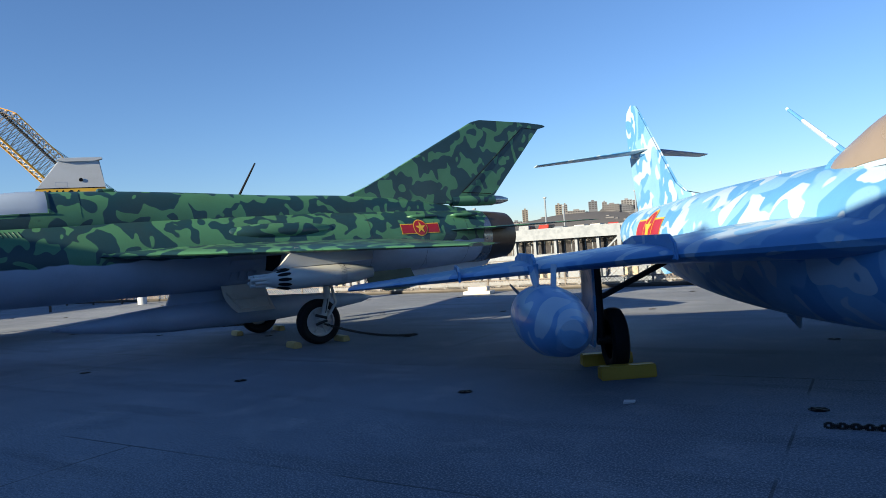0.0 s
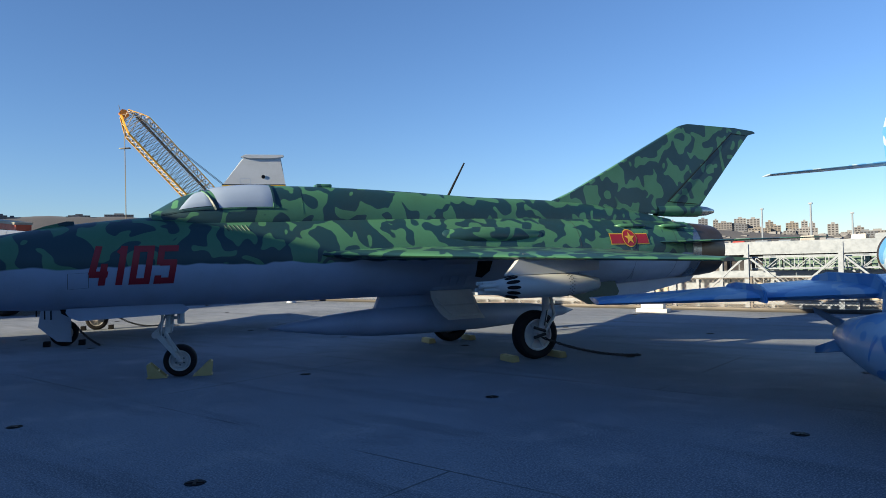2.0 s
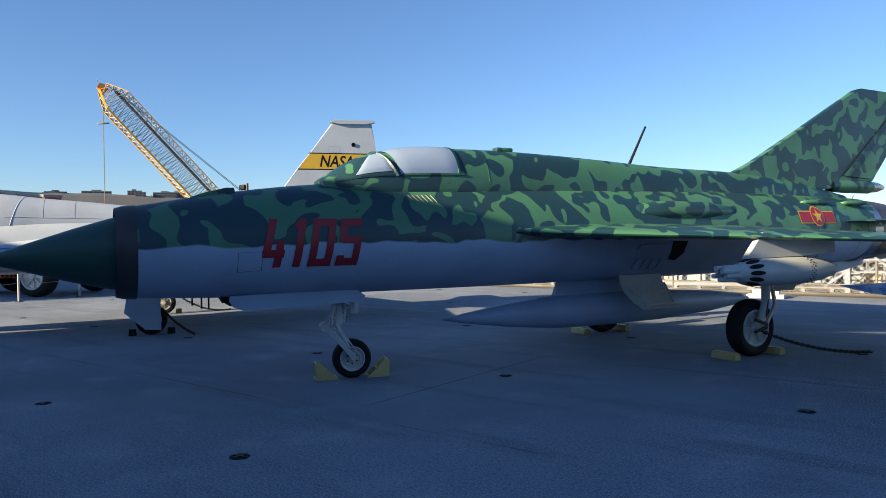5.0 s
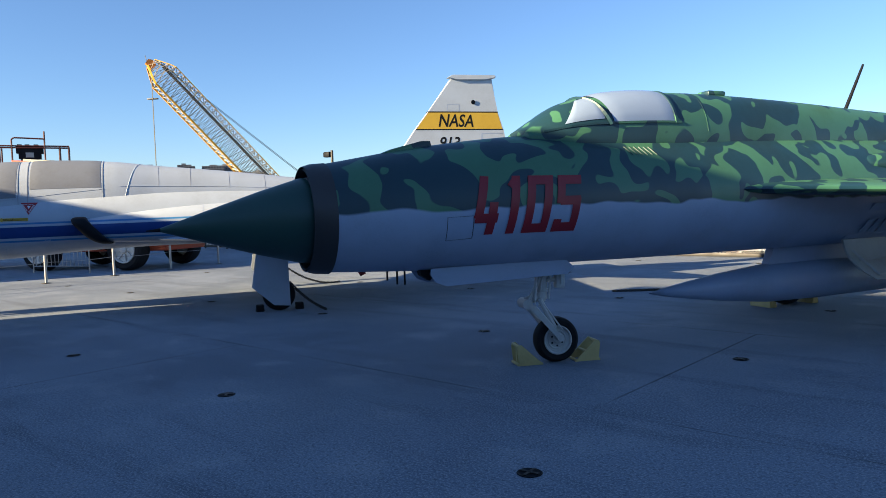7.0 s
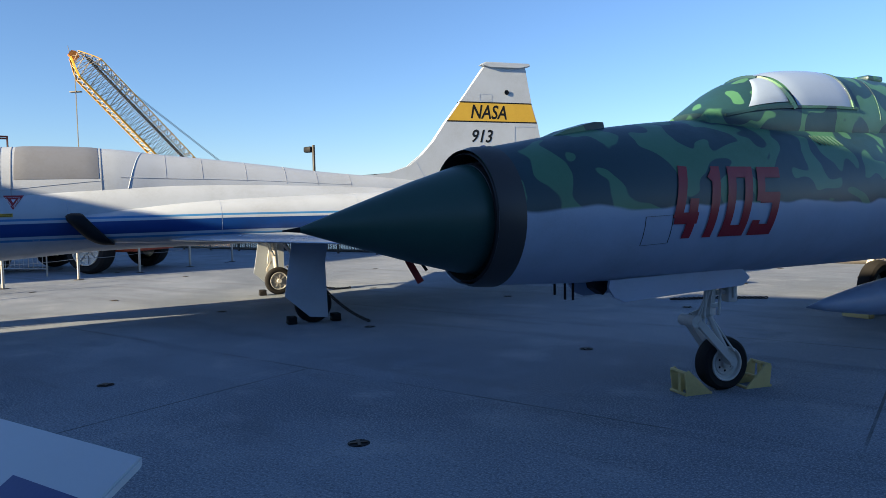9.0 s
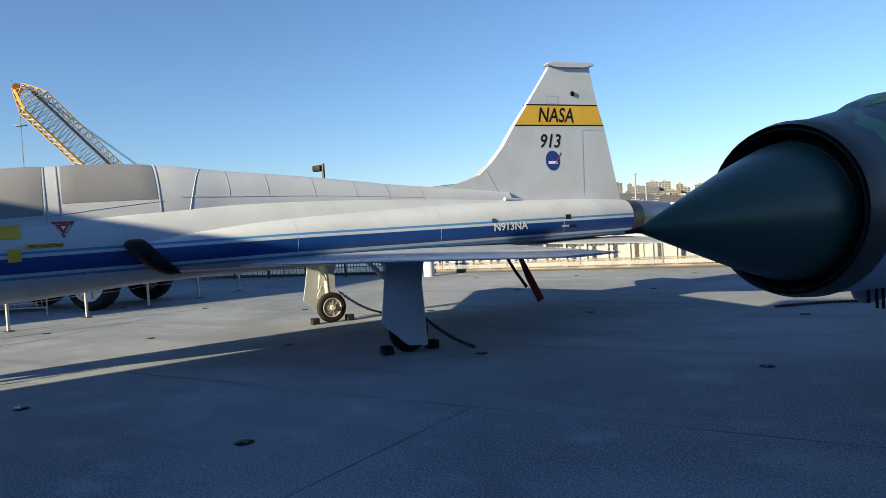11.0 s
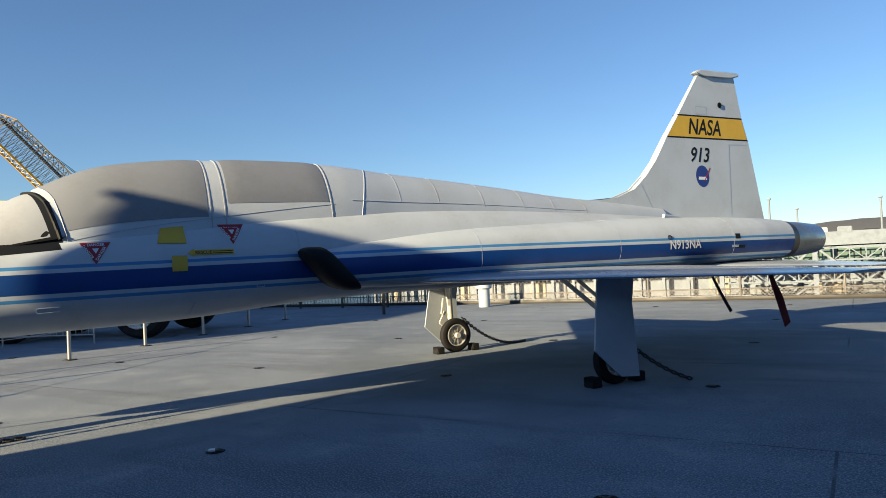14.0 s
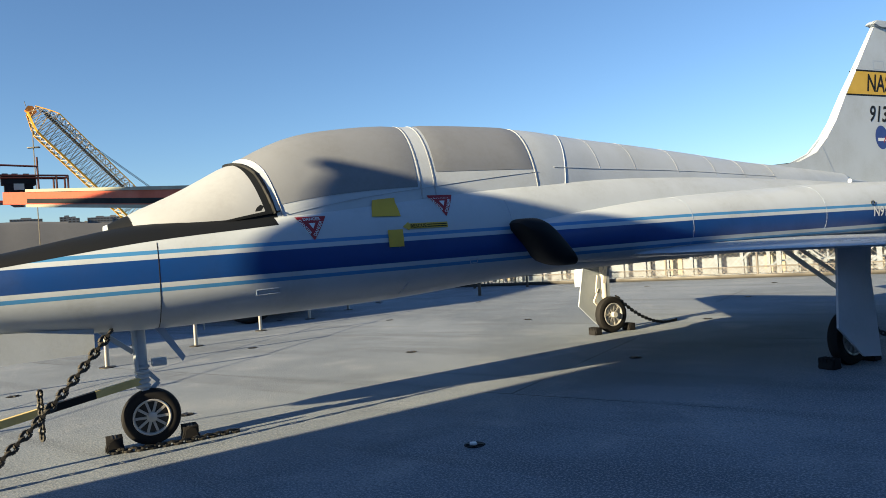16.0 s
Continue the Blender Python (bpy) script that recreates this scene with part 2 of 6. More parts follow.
def box(bm, lo, hi, bevel=0.0, m=None):
    c = [(a + b) / 2 for a, b in zip(lo, hi)]
    made = bmesh.ops.create_cube(bm, size=1.0, matrix=Matrix.Translation(c) @ Matrix.Diagonal((*[abs(b - a) for a, b in zip(lo, hi)], 1)))
    vs = made["verts"]
    if bevel:
        es = list({e for v in vs for e in v.link_edges})
        got = bmesh.ops.bevel(bm, geom=es, offset=bevel, segments=2, affect="EDGES", profile=0.5)
        vs = list({v for f in got["faces"] for v in f.verts} | {v for v in vs if v.is_valid})
    if m is not None:
        bmesh.ops.transform(bm, matrix=m, verts=[v for v in vs if v.is_valid])
    return vs


def tube(bm, a, b, r, r2=None, n=10, caps=True):
    a, b = Vector(a), Vector(b)
    d = b - a
    turn = d.to_track_quat("Z", "Y").to_matrix().to_4x4()
    return bmesh.ops.create_cone(bm, cap_ends=caps, segments=n, radius1=r, radius2=r if r2 is None else r2, depth=d.length, matrix=Matrix.Translation((a + b) / 2) @ turn)["verts"]


def bar(bm, a, b, w, h=None):
    """A square bar from a to b."""
    a, b = Vector(a), Vector(b)
    d = b - a
    h = w if h is None else h
    turn = d.to_track_quat("X", "Z").to_matrix().to_4x4()
    bmesh.ops.create_cube(bm, size=1.0, matrix=Matrix.Translation((a + b) / 2) @ turn @ Matrix.Diagonal((d.length, w, h, 1)))


def lathe(bm, profile, n=32, axis="Y", centre=(0, 0, 0)):
    """Turn (radius, along) pairs round an axis."""
    rings = []
    for r, s in profile:
        ring = []
        for i in range(n):
            a = 2 * math.pi * i / n
            p, q = r * math.cos(a), r * math.sin(a)
            co = {"Y": (p, s, q), "X": (s, p, q), "Z": (p, q, s)}[axis]
            ring.append(bm.verts.new(Vector(co) + Vector(centre)))
        rings.append(ring)
    for ra, rb in zip(rings, rings[1:]):
        for i in range(n):
            bm.faces.new((ra[i], ra[(i + 1) % n], rb[(i + 1) % n], rb[i]))
    bmesh.ops.remove_doubles(bm, verts=[v for ring in (rings[0], rings[-1]) for v in ring], dist=1e-6)


def prism(bm, outline, thick, to_world):
    """A plate: 2D outline, extruded by thick along the third axis, mapped by to_world(p, q, h)."""
    lo = [bm.verts.new(to_world(p, q, -thick / 2)) for p, q in outline]
    hi = [bm.verts.new(to_world(p, q, thick / 2)) for p, q in outline]
    bm.faces.new(lo), bm.faces.new(list(reversed(hi)))
    n = len(outline)
    for i in range(n):
        bm.faces.new((lo[i], lo[(i + 1) % n], hi[(i + 1) % n], hi[i]))
    return lo + hi


class Hull:
    """A lofted body. Stations: x, centre z, half width, height above, height below; optional centre y and squareness."""
    def __init__(self, stations, y=0.0, power=2.0, n=40, low=None):
        self.s = np.array(stations, float)
        self.y, self.power, self.n = y, power, n
        self.low = power if low is None else low

    def at(self, x):
        s = self.s
        i = int(np.clip(np.searchsorted(s[:, 0], x) - 1, 0, len(s) - 2))
        h = s[i + 1, 0] - s[i, 0]
        t = min(max((x - s[i, 0]) / h, 0.0), 1.0)
        m0 = (s[i + 1] - s[i - 1]) / (s[i + 1, 0] - s[i - 1, 0]) if i > 0 else (s[i + 1] - s[i]) / h
        m1 = (s[i + 2] - s[i]) / (s[i + 2, 0] - s[i, 0]) if i + 2 < len(s) else (s[i + 1] - s[i]) / h
        v = (2 * t**3 - 3 * t**2 + 1) * s[i] + (t**3 - 2 * t**2 + t) * h * m0 + (3 * t**2 - 2 * t**3) * s[i + 1] + (t**3 - t**2) * h * m1
        return v[1], max(v[2], 0.002), max(v[3], 0.002), max(v[4], 0.002)

    def point(self, x, a, off=0.0):
        """a: degrees round the body, 0 at the side away from the walk, 90 on top, 180 at the near side."""
        zc, w, up, dn = self.at(x)
        c, s = math.cos(radians(a)), math.sin(radians(a))
        k = 2.0 / (self.power if s > 0 else self.low)
        return Vector((x, self.y + (w + off) * math.copysign(abs(c) ** k, c), zc + ((up if s > 0 else dn) + off) * math.copysign(abs(s) ** k, s)))

    def near_side(self, x, z, off=0.006, sign=-1):
        zc, w, up, dn = self.at(x)
        h = up if z > zc else dn
        q, e = min(abs((z - zc) / h), 0.999), self.power if z > zc else self.low
        return Vector((x, self.y + sign * (w * (1 - q**e) ** (1 / e) + off), z))

    def build(self, bm, steps=None, caps=(True, True)):
        x0, x1 = self.s[0, 0], self.s[-1, 0]
        steps = steps or max(12, int((x1 - x0) / 0.18))
        xs = sorted(set(np.linspace(x0, x1, steps).round(4)) | set(self.s[:, 0]))
        rings = [[bm.verts.new(self.point(x, 360 * i / self.n)) for i in range(self.n)] for x in xs]
        for ra, rb in zip(rings, rings[1:]):
            for i in range(self.n):
                bm.faces.new((ra[i], ra[(i + 1) % self.n], rb[(i + 1) % self.n], rb[i]))
        for ring, on in ((rings[0], caps[0]), (rings[-1], caps[1])):
            if on:
                bm.faces.new(ring)

    def patch(self, bm, x0, x1, a0, a1, off=0.006, nx=10, na=8, slant=0.0, slant1=None):
        """A sheet that hugs the body, with turned-down rims; slant shifts its ends as it climbs."""
        slant1 = slant if slant1 is None else slant1
        grid = []
        for i in range(nx + 1):
            row = []
            for j in range(na + 1):
                s, t = i / nx, j / na
                x = (x0 + slant * t) * (1 - s) + (x1 + slant1 * t) * s
                rim = i in (0, nx) or j in (0, na)
                row.append(bm.verts.new(self.point(x, a0 + (a1 - a0) * t, off if not rim else off * 0.3)))
            grid.append(row)
        for i in range(nx):
            for j in range(na):
                bm.faces.new((grid[i][j], grid[i + 1][j], grid[i + 1][j + 1], grid[i][j + 1]))

    def seam(self, bm, path, w=0.012, h=0.004):
        """A raised joint along (x, angle) points."""
        pts = []
        for (xa, aa), (xb, ab) in zip(path, path[1:]):
            k = max(2, int(abs(ab - aa) / 6) + int(abs(xb - xa) / 0.25))
            pts += [(xa + (xb - xa) * i / k, aa + (ab - aa) * i / k) for i in range(k)]
        pts.append(path[-1])
        for p, q in zip(pts, pts[1:]):
            bar(bm, self.point(*p, 0.001), self.point(*q, 0.001), w, h * 2)


def joint(name, hull, path, w, h, material, parent, label=""):
    """One raised joint or frame member as a part of its own."""
    bm = bmesh.new()
    hull.seam(bm, path, w, h)
    return part(name, bm, material, parent, label)


def wing(bm, root, tip, thick_root, thick_tip, n=14):
    """A lifting surface. root, tip: (leading x, trailing x, y, z)."""
    rings = []
    for (le, te, y, z), th in ((root, thick_root), (tuple((r + t) / 2 for r, t in zip(root, tip)), (thick_root + thick_tip) / 2), (tip, thick_tip)):
        ring = []
        for i in range(2 * n):
            t = i / n if i <= n else (2 * n - i) / n
            u = 0.5 - 0.5 * math.cos(math.pi * t)
            half = th * (1.48 * math.sqrt(u) * (1 - u) + 0.12 * u * (1 - u) + 0.02)
            ring.append(bm.verts.new((le + (te - le) * u, y, z + (half if i <= n else -half) * (1.0 if 0 < i < 2 * n else 0.0 if i == 0 else 1.0))))
        rings.append(ring)
    for ra, rb in zip(rings, rings[1:]):
        for i in range(2 * n):
            j = (i + 1) % (2 * n)
            bm.faces.new((ra[i], ra[j], rb[j], rb[i]))
    bm.faces.new(rings[0]), bm.faces.new(rings[-1])


def text_mesh(words, height, place, cuts=0.05):
    """Letters as a thin sheet; place(p, q) maps the flat letters, whose capitals are `height` high, onto a surface."""
    cu = bpy.data.curves.new("letters", "FONT")
    cu.body, cu.size, cu.resolution_u, cu.offset = words, height / 0.72, 3, height * 0.022
    tmp = new("letters", cu)
    me = bpy.data.meshes.new_from_object(tmp.evaluated_get(bpy.context.evaluated_depsgraph_get()))
    bpy.data.objects.remove(tmp)
    bm = bmesh.new()
    bm.from_mesh(me)
    q = cuts
    while q < height:
        bmesh.ops.bisect_plane(bm, geom=bm.verts[:] + bm.edges[:] + bm.faces[:], plane_co=(0, q, 0), plane_no=(0, 1, 0))
        q += cuts
    width = max((v.co.x for v in bm.verts), default=1.0)
    for v in bm.verts:
        v.co = place(v.co.x, v.co.y)
    return bm, width


def stroke(bm, a, b, w, place, k=8):
    """A painted stroke from a to b, w wide, on the surface that place(p, q) gives."""
    a, b = Vector(a), Vector(b)
    d = (b - a).normalized()
    s = Vector((-d.y, d.x)) * w / 2
    rows = [[bm.verts.new(place(*(a + (b - a) * i / k + s * t))) for t in (-1, -0.33, 0.33, 1)] for i in range(k + 1)]
    for ra, rb in zip(rows, rows[1:]):
        for j in range(3):
            bm.faces.new((ra[j], ra[j + 1], rb[j + 1], rb[j]))


def polygon_on(bm, outline, place, cuts=0.04):
    """A filled outline laid on a surface."""
    f = bm.faces.new([bm.verts.new((p, q, 0)) for p, q in outline])
    lo, hi = min(q for p, q in outline), max(q for p, q in outline)
    q = lo + cuts
    while q < hi:
        bmesh.ops.bisect_plane(bm, geom=bm.verts[:] + bm.edges[:] + bm.faces[:], plane_co=(0, q, 0), plane_no=(0, 1, 0))
        q += cuts
    for v in bm.verts:
        v.co = place(v.co.x, v.co.y)


def chain(bm, points, link=0.05, r=0.007):
    """Linked oval rings along a line of points."""
    pts = [Vector(p) for p in points]
    run = [0.0]
    for a, b in zip(pts, pts[1:]):
        run.append(run[-1] + (b - a).length)
    k = max(2, int(run[-1] / (link * 0.72)))
    for i in range(k):
        d = run[-1] * (i + 0.5) / k
        j = next(j for j in range(len(run) - 1) if run[j + 1] >= d)
        t = (d - run[j]) / (run[j + 1] - run[j])
        p, way = pts[j].lerp(pts[j + 1], t), (pts[j + 1] - pts[j]).normalized()
        m = Matrix.Translation(p) @ way.to_track_quat("X", "Z").to_matrix().to_4x4() @ pose(0, 0, 0, 90 * (i % 2) + 20)
        ring = [Vector((link / 2 * math.cos(a), link * 0.32 * math.sin(a), 0)) for a in [2 * math.pi * q / 8 for q in range(8)]]
        for q in range(8):
            bar(bm, m @ ring[q], m @ ring[(q + 1) % 8], r * 2)


def sagging(a, b, sag, k=8):
    a, b = Vector(a), Vector(b)
    return [a.lerp(b, i / k) - Vector((0, 0, sag * 4 * (i / k) * (1 - i / k))) for i in range(k + 1)]


def wheel(parent, name, x, y, r, w, spokes, rim_mat, side=-1, label=""):
    """Tyre, rim, spokes and hub; the shown face looks to `side` along y."""
    at = (x, y, r)
    bm = bmesh.new()
    k = w / 2
    lathe(bm, [(r * 0.60, -k * 0.75), (r * 0.68, -k * 0.95), (r * 0.86, -k), (r * 0.96, -k * 0.78), (r, -k * 0.3), (r, k * 0.3), (r * 0.96, k * 0.78), (r * 0.86, k), (r * 0.68, k * 0.95), (r * 0.60, k * 0.75)], 40, "Y", at)
    tyre = part(name, bm, RUBBER, parent, label)
    bm = bmesh.new()
    lathe(bm, [(r * 0.64, k * 0.75 * side), (r * 0.645, k * 0.98 * side), (r * 0.61, k * 1.03 * side), (r * 0.575, k * 0.96 * side), (r * 0.55, k * 0.60 * side)], 36, "Y", at)
    part("rim", bm, rim_mat, tyre)
    bm = bmesh.new()
    lathe(bm, [(r * 0.56, k * 0.60 * side), (r * 0.2, k * 0.55 * side), (0.0, k * 0.55 * side)], 36, "Y", at)
    # behind many spokes the web is dark, painting the shade in their gaps
    part("wheel_web", bm, STEEL if spokes > 9 else rim_mat, tyre)
    bm = bmesh.new()
    lathe(bm, [(r * 0.18, k * 0.5 * side), (r * 0.17, k * 0.98 * side), (r * 0.12, k * 1.08 * side), (0.0, k * 1.08 * side)], 20, "Y", at)
    for i in range(spokes):
        a = 2 * math.pi * i / spokes
        bar(bm, (x + r * 0.15 * math.cos(a), y + k * 0.72 * side, r + r * 0.15 * math.sin(a)), (x + r * 0.55 * math.cos(a), y + k * 0.72 * side, r + r * 0.56 * math.sin(a)), r * 0.06, k * 0.35)
    part("hub", bm, rim_mat, tyre)
    if not spokes:
        bm = bmesh.new()
        lathe(bm, [(r * 0.44, k * 0.56 * side), (r * 0.42, k * 0.72 * side), (r * 0.38, k * 0.72 * side), (r * 0.36, k * 0.56 * side)], 30, "Y", at)
        part("wheel_ring", bm, rim_mat, tyre)
        for i in range(6):
            a = 2 * math.pi * (i + 0.5) / 6
            bm = bmesh.new()
            lathe(bm, [(r * 0.045, k * 0.60 * side), (0.0, k * 0.62 * side)], 8, "Y", (x + r * 0.27 * math.cos(a), y, r + r * 0.27 * math.sin(a)))
            part("wheel_hole", bm, BLACK, tyre)
    return tyre

# ---------------------------------------------------------------- the deck and what closes the place
EDGE = Vector((0.865, -0.502, 0))                      # along the ship's side
OUT = Vector((0.502, 0.865, 0))                        # outboard
RAIL0 = Vector((0, 21.6, 0))                           # a point of the fence's foot


def along(s, out=0.0, z=0.0):
    return RAIL0 + EDGE * s + OUT * out + Vector((0, 0, z))


bm = bmesh.new()
quad = [along(-75, 0.6), along(75, 0.6), along(75, -75), along(-75, -75)]
top = [bm.verts.new(p) for p in quad]
low = [bm.verts.new(p - Vector((0, 0, 1.2))) for p in quad]
bm.faces.new(top), bm.faces.new(low[::-1])
for i in range(4):
    bm.faces.new((top[i], low[i], low[(i + 1) % 4], top[(i + 1) % 4]))
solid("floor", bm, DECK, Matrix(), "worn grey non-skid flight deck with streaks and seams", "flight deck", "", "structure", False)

bm = bmesh.new()
box(bm, (-4000, -4000, -13), (4000, 4000, -12))
solid("water", bm, RIVER, Matrix(), "grey-blue river reaching to the far shore", "river", "", "structure", False)

bm = bmesh.new()
box(bm, (-75, -73, -12.2), (75, -0.4, -1.2), 0.0, Matrix.Translation(RAIL0) @ Matrix.Rotation(math.atan2(EDGE.y, EDGE.x), 4, "Z") @ Matrix.Translation((0, 0, 0)))
solid("wall_hull", bm, ISLAND, Matrix(), "haze grey steel hull under the deck", "ship hull", "", "structure", False)

# unseen shade casters behind the walk; their gap lets the low sun through
WALL_AT = Vector((-21.7, 7.0, 0))
WALL_DIR = Vector((0.916, -0.401, 0))
WALL_TURN = Matrix.Translation(WALL_AT) @ Matrix.Rotation(math.atan2(WALL_DIR.y, WALL_DIR.x), 4, "Z")


def superstructure(name, x0, x1, y0, y1, h, label):
    ob = thing(name, WALL_TURN, label, "superstructure", "", "structure")
    bm = bmesh.new()
    box(bm, (x0, y0, 0), (x1, y1, h))
    part("wall", bm, ISLAND, ob, "", False)
    bm = bmesh.new()
    box(bm, (x0 - 0.05, y0 - 0.05, h), (x1 + 0.05, y1 + 0.05, h + 0.08))
    part("roof_edge", bm, ISLAND, ob, "", False)
    bm = bmesh.new()
    x = x0 + 3.0
    while x < x1 - 1.5:
        box(bm, (x, y1, 0.25), (x + 0.8, y1 + 0.03, 2.0), 0.01)
        x += 7.0
    part("door", bm, ISLAND, ob)
    return ob


# added blocks: each height is set by where its shadow edge should fall
superstructure("wall_shade_corner", 0.14, 4.0, -9, 0, 4.42, "unseen grey steel superstructure corner, placed to shade the trainer")
superstructure("wall_shade_aft", 4.05, 17.2, -9, 0, 4.82, "unseen grey steel superstructure beside the walkway, placed to shade deck and fighter")
superstructure("wall_shade_stern", 17.25, 70, -9, 0, 4.12, "unseen lower grey steel superstructure, its height set to let sun onto the blue jet")
superstructure("wall_shade_fore", -40, -14.0, -9, -0.6, 9.0, "unseen grey steel superstructure, placed to shade the deck beyond the sun gap")

# ---------------------------------------------------------------- tie-down fittings let into the deck
ROW, COL = Vector((-0.867, 0.498, 0)), Vector((0.508, 0.861, 0))


def tie_down():
    ob = thing("tie_down_fitting", Matrix(), "dark steel tie-down cup with a crossed bar, let into the deck", "deck fitting", "tie-downs in the deck")
    bm = bmesh.new()
    lathe(bm, [(0.075, 0.002), (0.07, 0.005), (0.064, 0.004), (0.058, 0.0035), (0.0, 0.0035)], 18, "Z")
    part("cup", bm, BLACK, ob)
    bm = bmesh.new()
    for a in (0.3, 0.3 + math.pi / 2):
        d = Vector((math.cos(a), math.sin(a), 0)) * 0.06
        bar(bm, -d + Vector((0, 0, 0.007)), d + Vector((0, 0, 0.007)), 0.02, 0.008)
    part("cross_bar", bm, STEEL, ob)
    return ob


first = tie_down()
first.matrix_world = Matrix.Translation((-4.58, 9.69, 0))
for i in range(-6, 9):
    for j in range(-3, 5):
        p = Vector((-4.58, 9.69, 0)) + ROW * 3.02 * i + COL * 3.55 * j
        if (i or j) and -24 < p.x < 12 and 2.5 < p.y < 26 and (RAIL0 - p).dot(OUT) > 1:
            copy_thing(first, Matrix.Translation(p) @ Matrix.Rotation(0.4 * ((i * 7 + j * 3) % 5), 4, "Z"))

# ---------------------------------------------------------------- jet with the jungle camouflage
fighter = thing("camouflaged_jet_fighter", pose(-8.306, 8.256, 0, 0, 0, 34.0), "green camouflaged delta-wing jet fighter with grey belly, on yellow chocks", "fighter jet")
body21 = Hull([(0.0, 1.448, 0.432, 0.432, 0.432), (0.18, 1.45, 0.456, 0.456, 0.45), (1.1, 1.485, 0.55, 0.575, 0.525), (2.2, 1.53, 0.61, 0.64, 0.58), (4.2, 1.555, 0.64, 0.65, 0.61),
               (8.0, 1.56, 0.64, 0.64, 0.60), (10.0, 1.57, 0.60, 0.60, 0.58), (11.5, 1.58, 0.52, 0.54, 0.50)], 0, 2.0, 48)
bm = bmesh.new()
body21.build(bm, 70, (False, True))
part("fuselage", bm, CAMO, fighter)
bm = bmesh.new()
lathe(bm, [(0.434, 0.0), (0.455, 0.07), (0.464, 0.18), (0.45, 0.182), (0.42, 0.02), (0.408, 0.0), (0.40, 0.10), (0.39, 0.55), (0.36, 0.8)], 48, "X", (0, 0, 1.45))
part("intake_lip", bm, LIP_GREY, fighter, "dark grey metal intake ring")
bm = bmesh.new()
lathe(bm, [(0.0, -1.12), (0.012, -1.11), (0.13, -0.75), (0.255, -0.36), (0.345, -0.04), (0.352, 0.0), (0.352, 0.02)], 48, "X", (0, 0, 1.44))
for v in bm.verts:                                     # the centrebody droops and leans a little
    v.co.y += 0.05 * min(v.co.x, 0)
    v.co.z += 0.03 * min(v.co.x, 0)
part("nose_cone", bm, CONE_GREEN, fighter, "dark green conical intake centrebody")
bm = bmesh.new()
lathe(bm, [(0.34, 0.018), (0.352, 0.026), (0.372, 0.10), (0.375, 0.22), (0.375, 0.6)], 48, "X", (0, 0, 1.442))
part("cone_collar", bm, LIP_GREY, fighter)
for x, z in ((0.70, 0.90), (0.79, 0.86), (0.86, 0.85)):
    bm = bmesh.new()
    tube(bm, (x, -0.05, z), (x, -0.05, 1.06), 0.009, None, 8)
    part("drain_tube", bm, BLACK, fighter)
bm = bmesh.new()
tube(bm, (-1.20, -0.060, 1.404), (-1.10, -0.055, 1.407), 0.004, 0.016, 10)
part("cone_tip", bm, BLACK, fighter)
spine21 = Hull([(2.05, 2.12, 0.22, 0.09, 0.3), (2.45, 2.12, 0.34, 0.33, 0.3), (2.85, 2.12, 0.37, 0.445, 0.3), (3.3, 2.12, 0.375, 0.50, 0.3), (3.75, 2.12, 0.37, 0.505, 0.3),
                (4.5, 2.12, 0.34, 0.505, 0.3), (5.8, 2.12, 0.30, 0.46, 0.3), (7.0, 2.11, 0.27, 0.41, 0.3), (8.6, 2.08, 0.23, 0.40, 0.3), (10.0, 2.05, 0.2, 0.32, 0.3), (11.2, 1.98, 0.15, 0.2, 0.3)], 0, 2.2, 40)
bm = bmesh.new()
spine21.build(bm, 60)
part("spine", bm, CAMO_ALL, fighter)
bm = bmesh.new()
spine21.patch(bm, 2.38, 2.80, 158, 110, 0.012, 10, 10, 0.22, -0.06)
spine21.patch(bm, 2.38, 2.80, 22, 70, 0.012, 10, 10, 0.22, -0.06)
part("windscreen", bm, PANE, fighter, "white-sheeted windscreen panes")
bm = bmesh.new()
for a in (164, 16):
    spine21.patch(bm, 2.90, 3.62, a, 90, 0.012, 10, 12, -0.15, 0.0)
part("canopy", bm, PANE, fighter, "white-sheeted cockpit canopy")
joint("canopy_frame", spine21, [(2.86, 166), (2.70, 110), (2.70, 70), (2.86, 14)], 0.045, 0.014, CAMO_ALL, fighter)
joint("canopy_frame", spine21, [(2.18, 163), (2.95, 164), (3.7, 163)], 0.022, 0.01, CAMO_ALL, fighter)
joint("canopy_frame", spine21, [(3.64, 164), (3.62, 90), (3.64, 16)], 0.03, 0.012, CAMO_ALL, fighter)
joint("canopy_frame", spine21, [(4.05, 172), (4.03, 90)], 0.005, 0.001, CAMO_ALL, fighter)
bm = bmesh.new()
box(bm, (4.32, -0.09, 2.61), (4.56, 0.09, 2.665), 0.02)
part("periscope", bm, CAMO_ALL, fighter)
bm = bmesh.new()
prism(bm, [(0.58, 1.95), (0.80, 2.035), (1.05, 2.10), (1.13, 2.10), (1.15, 2.02), (0.90, 1.95)], 0.15, lambda p, q, h: Vector((p, h, q)))
part("nose_fairing", bm, CAMO_ALL, fighter)
bm = bmesh.new()
tube(bm, (6.50, 0, 2.48), (6.84, 0, 3.08), 0.022, 0.014, 8)
part("blade_antenna", bm, BLACK, fighter, "thin raked dark mast antenna")
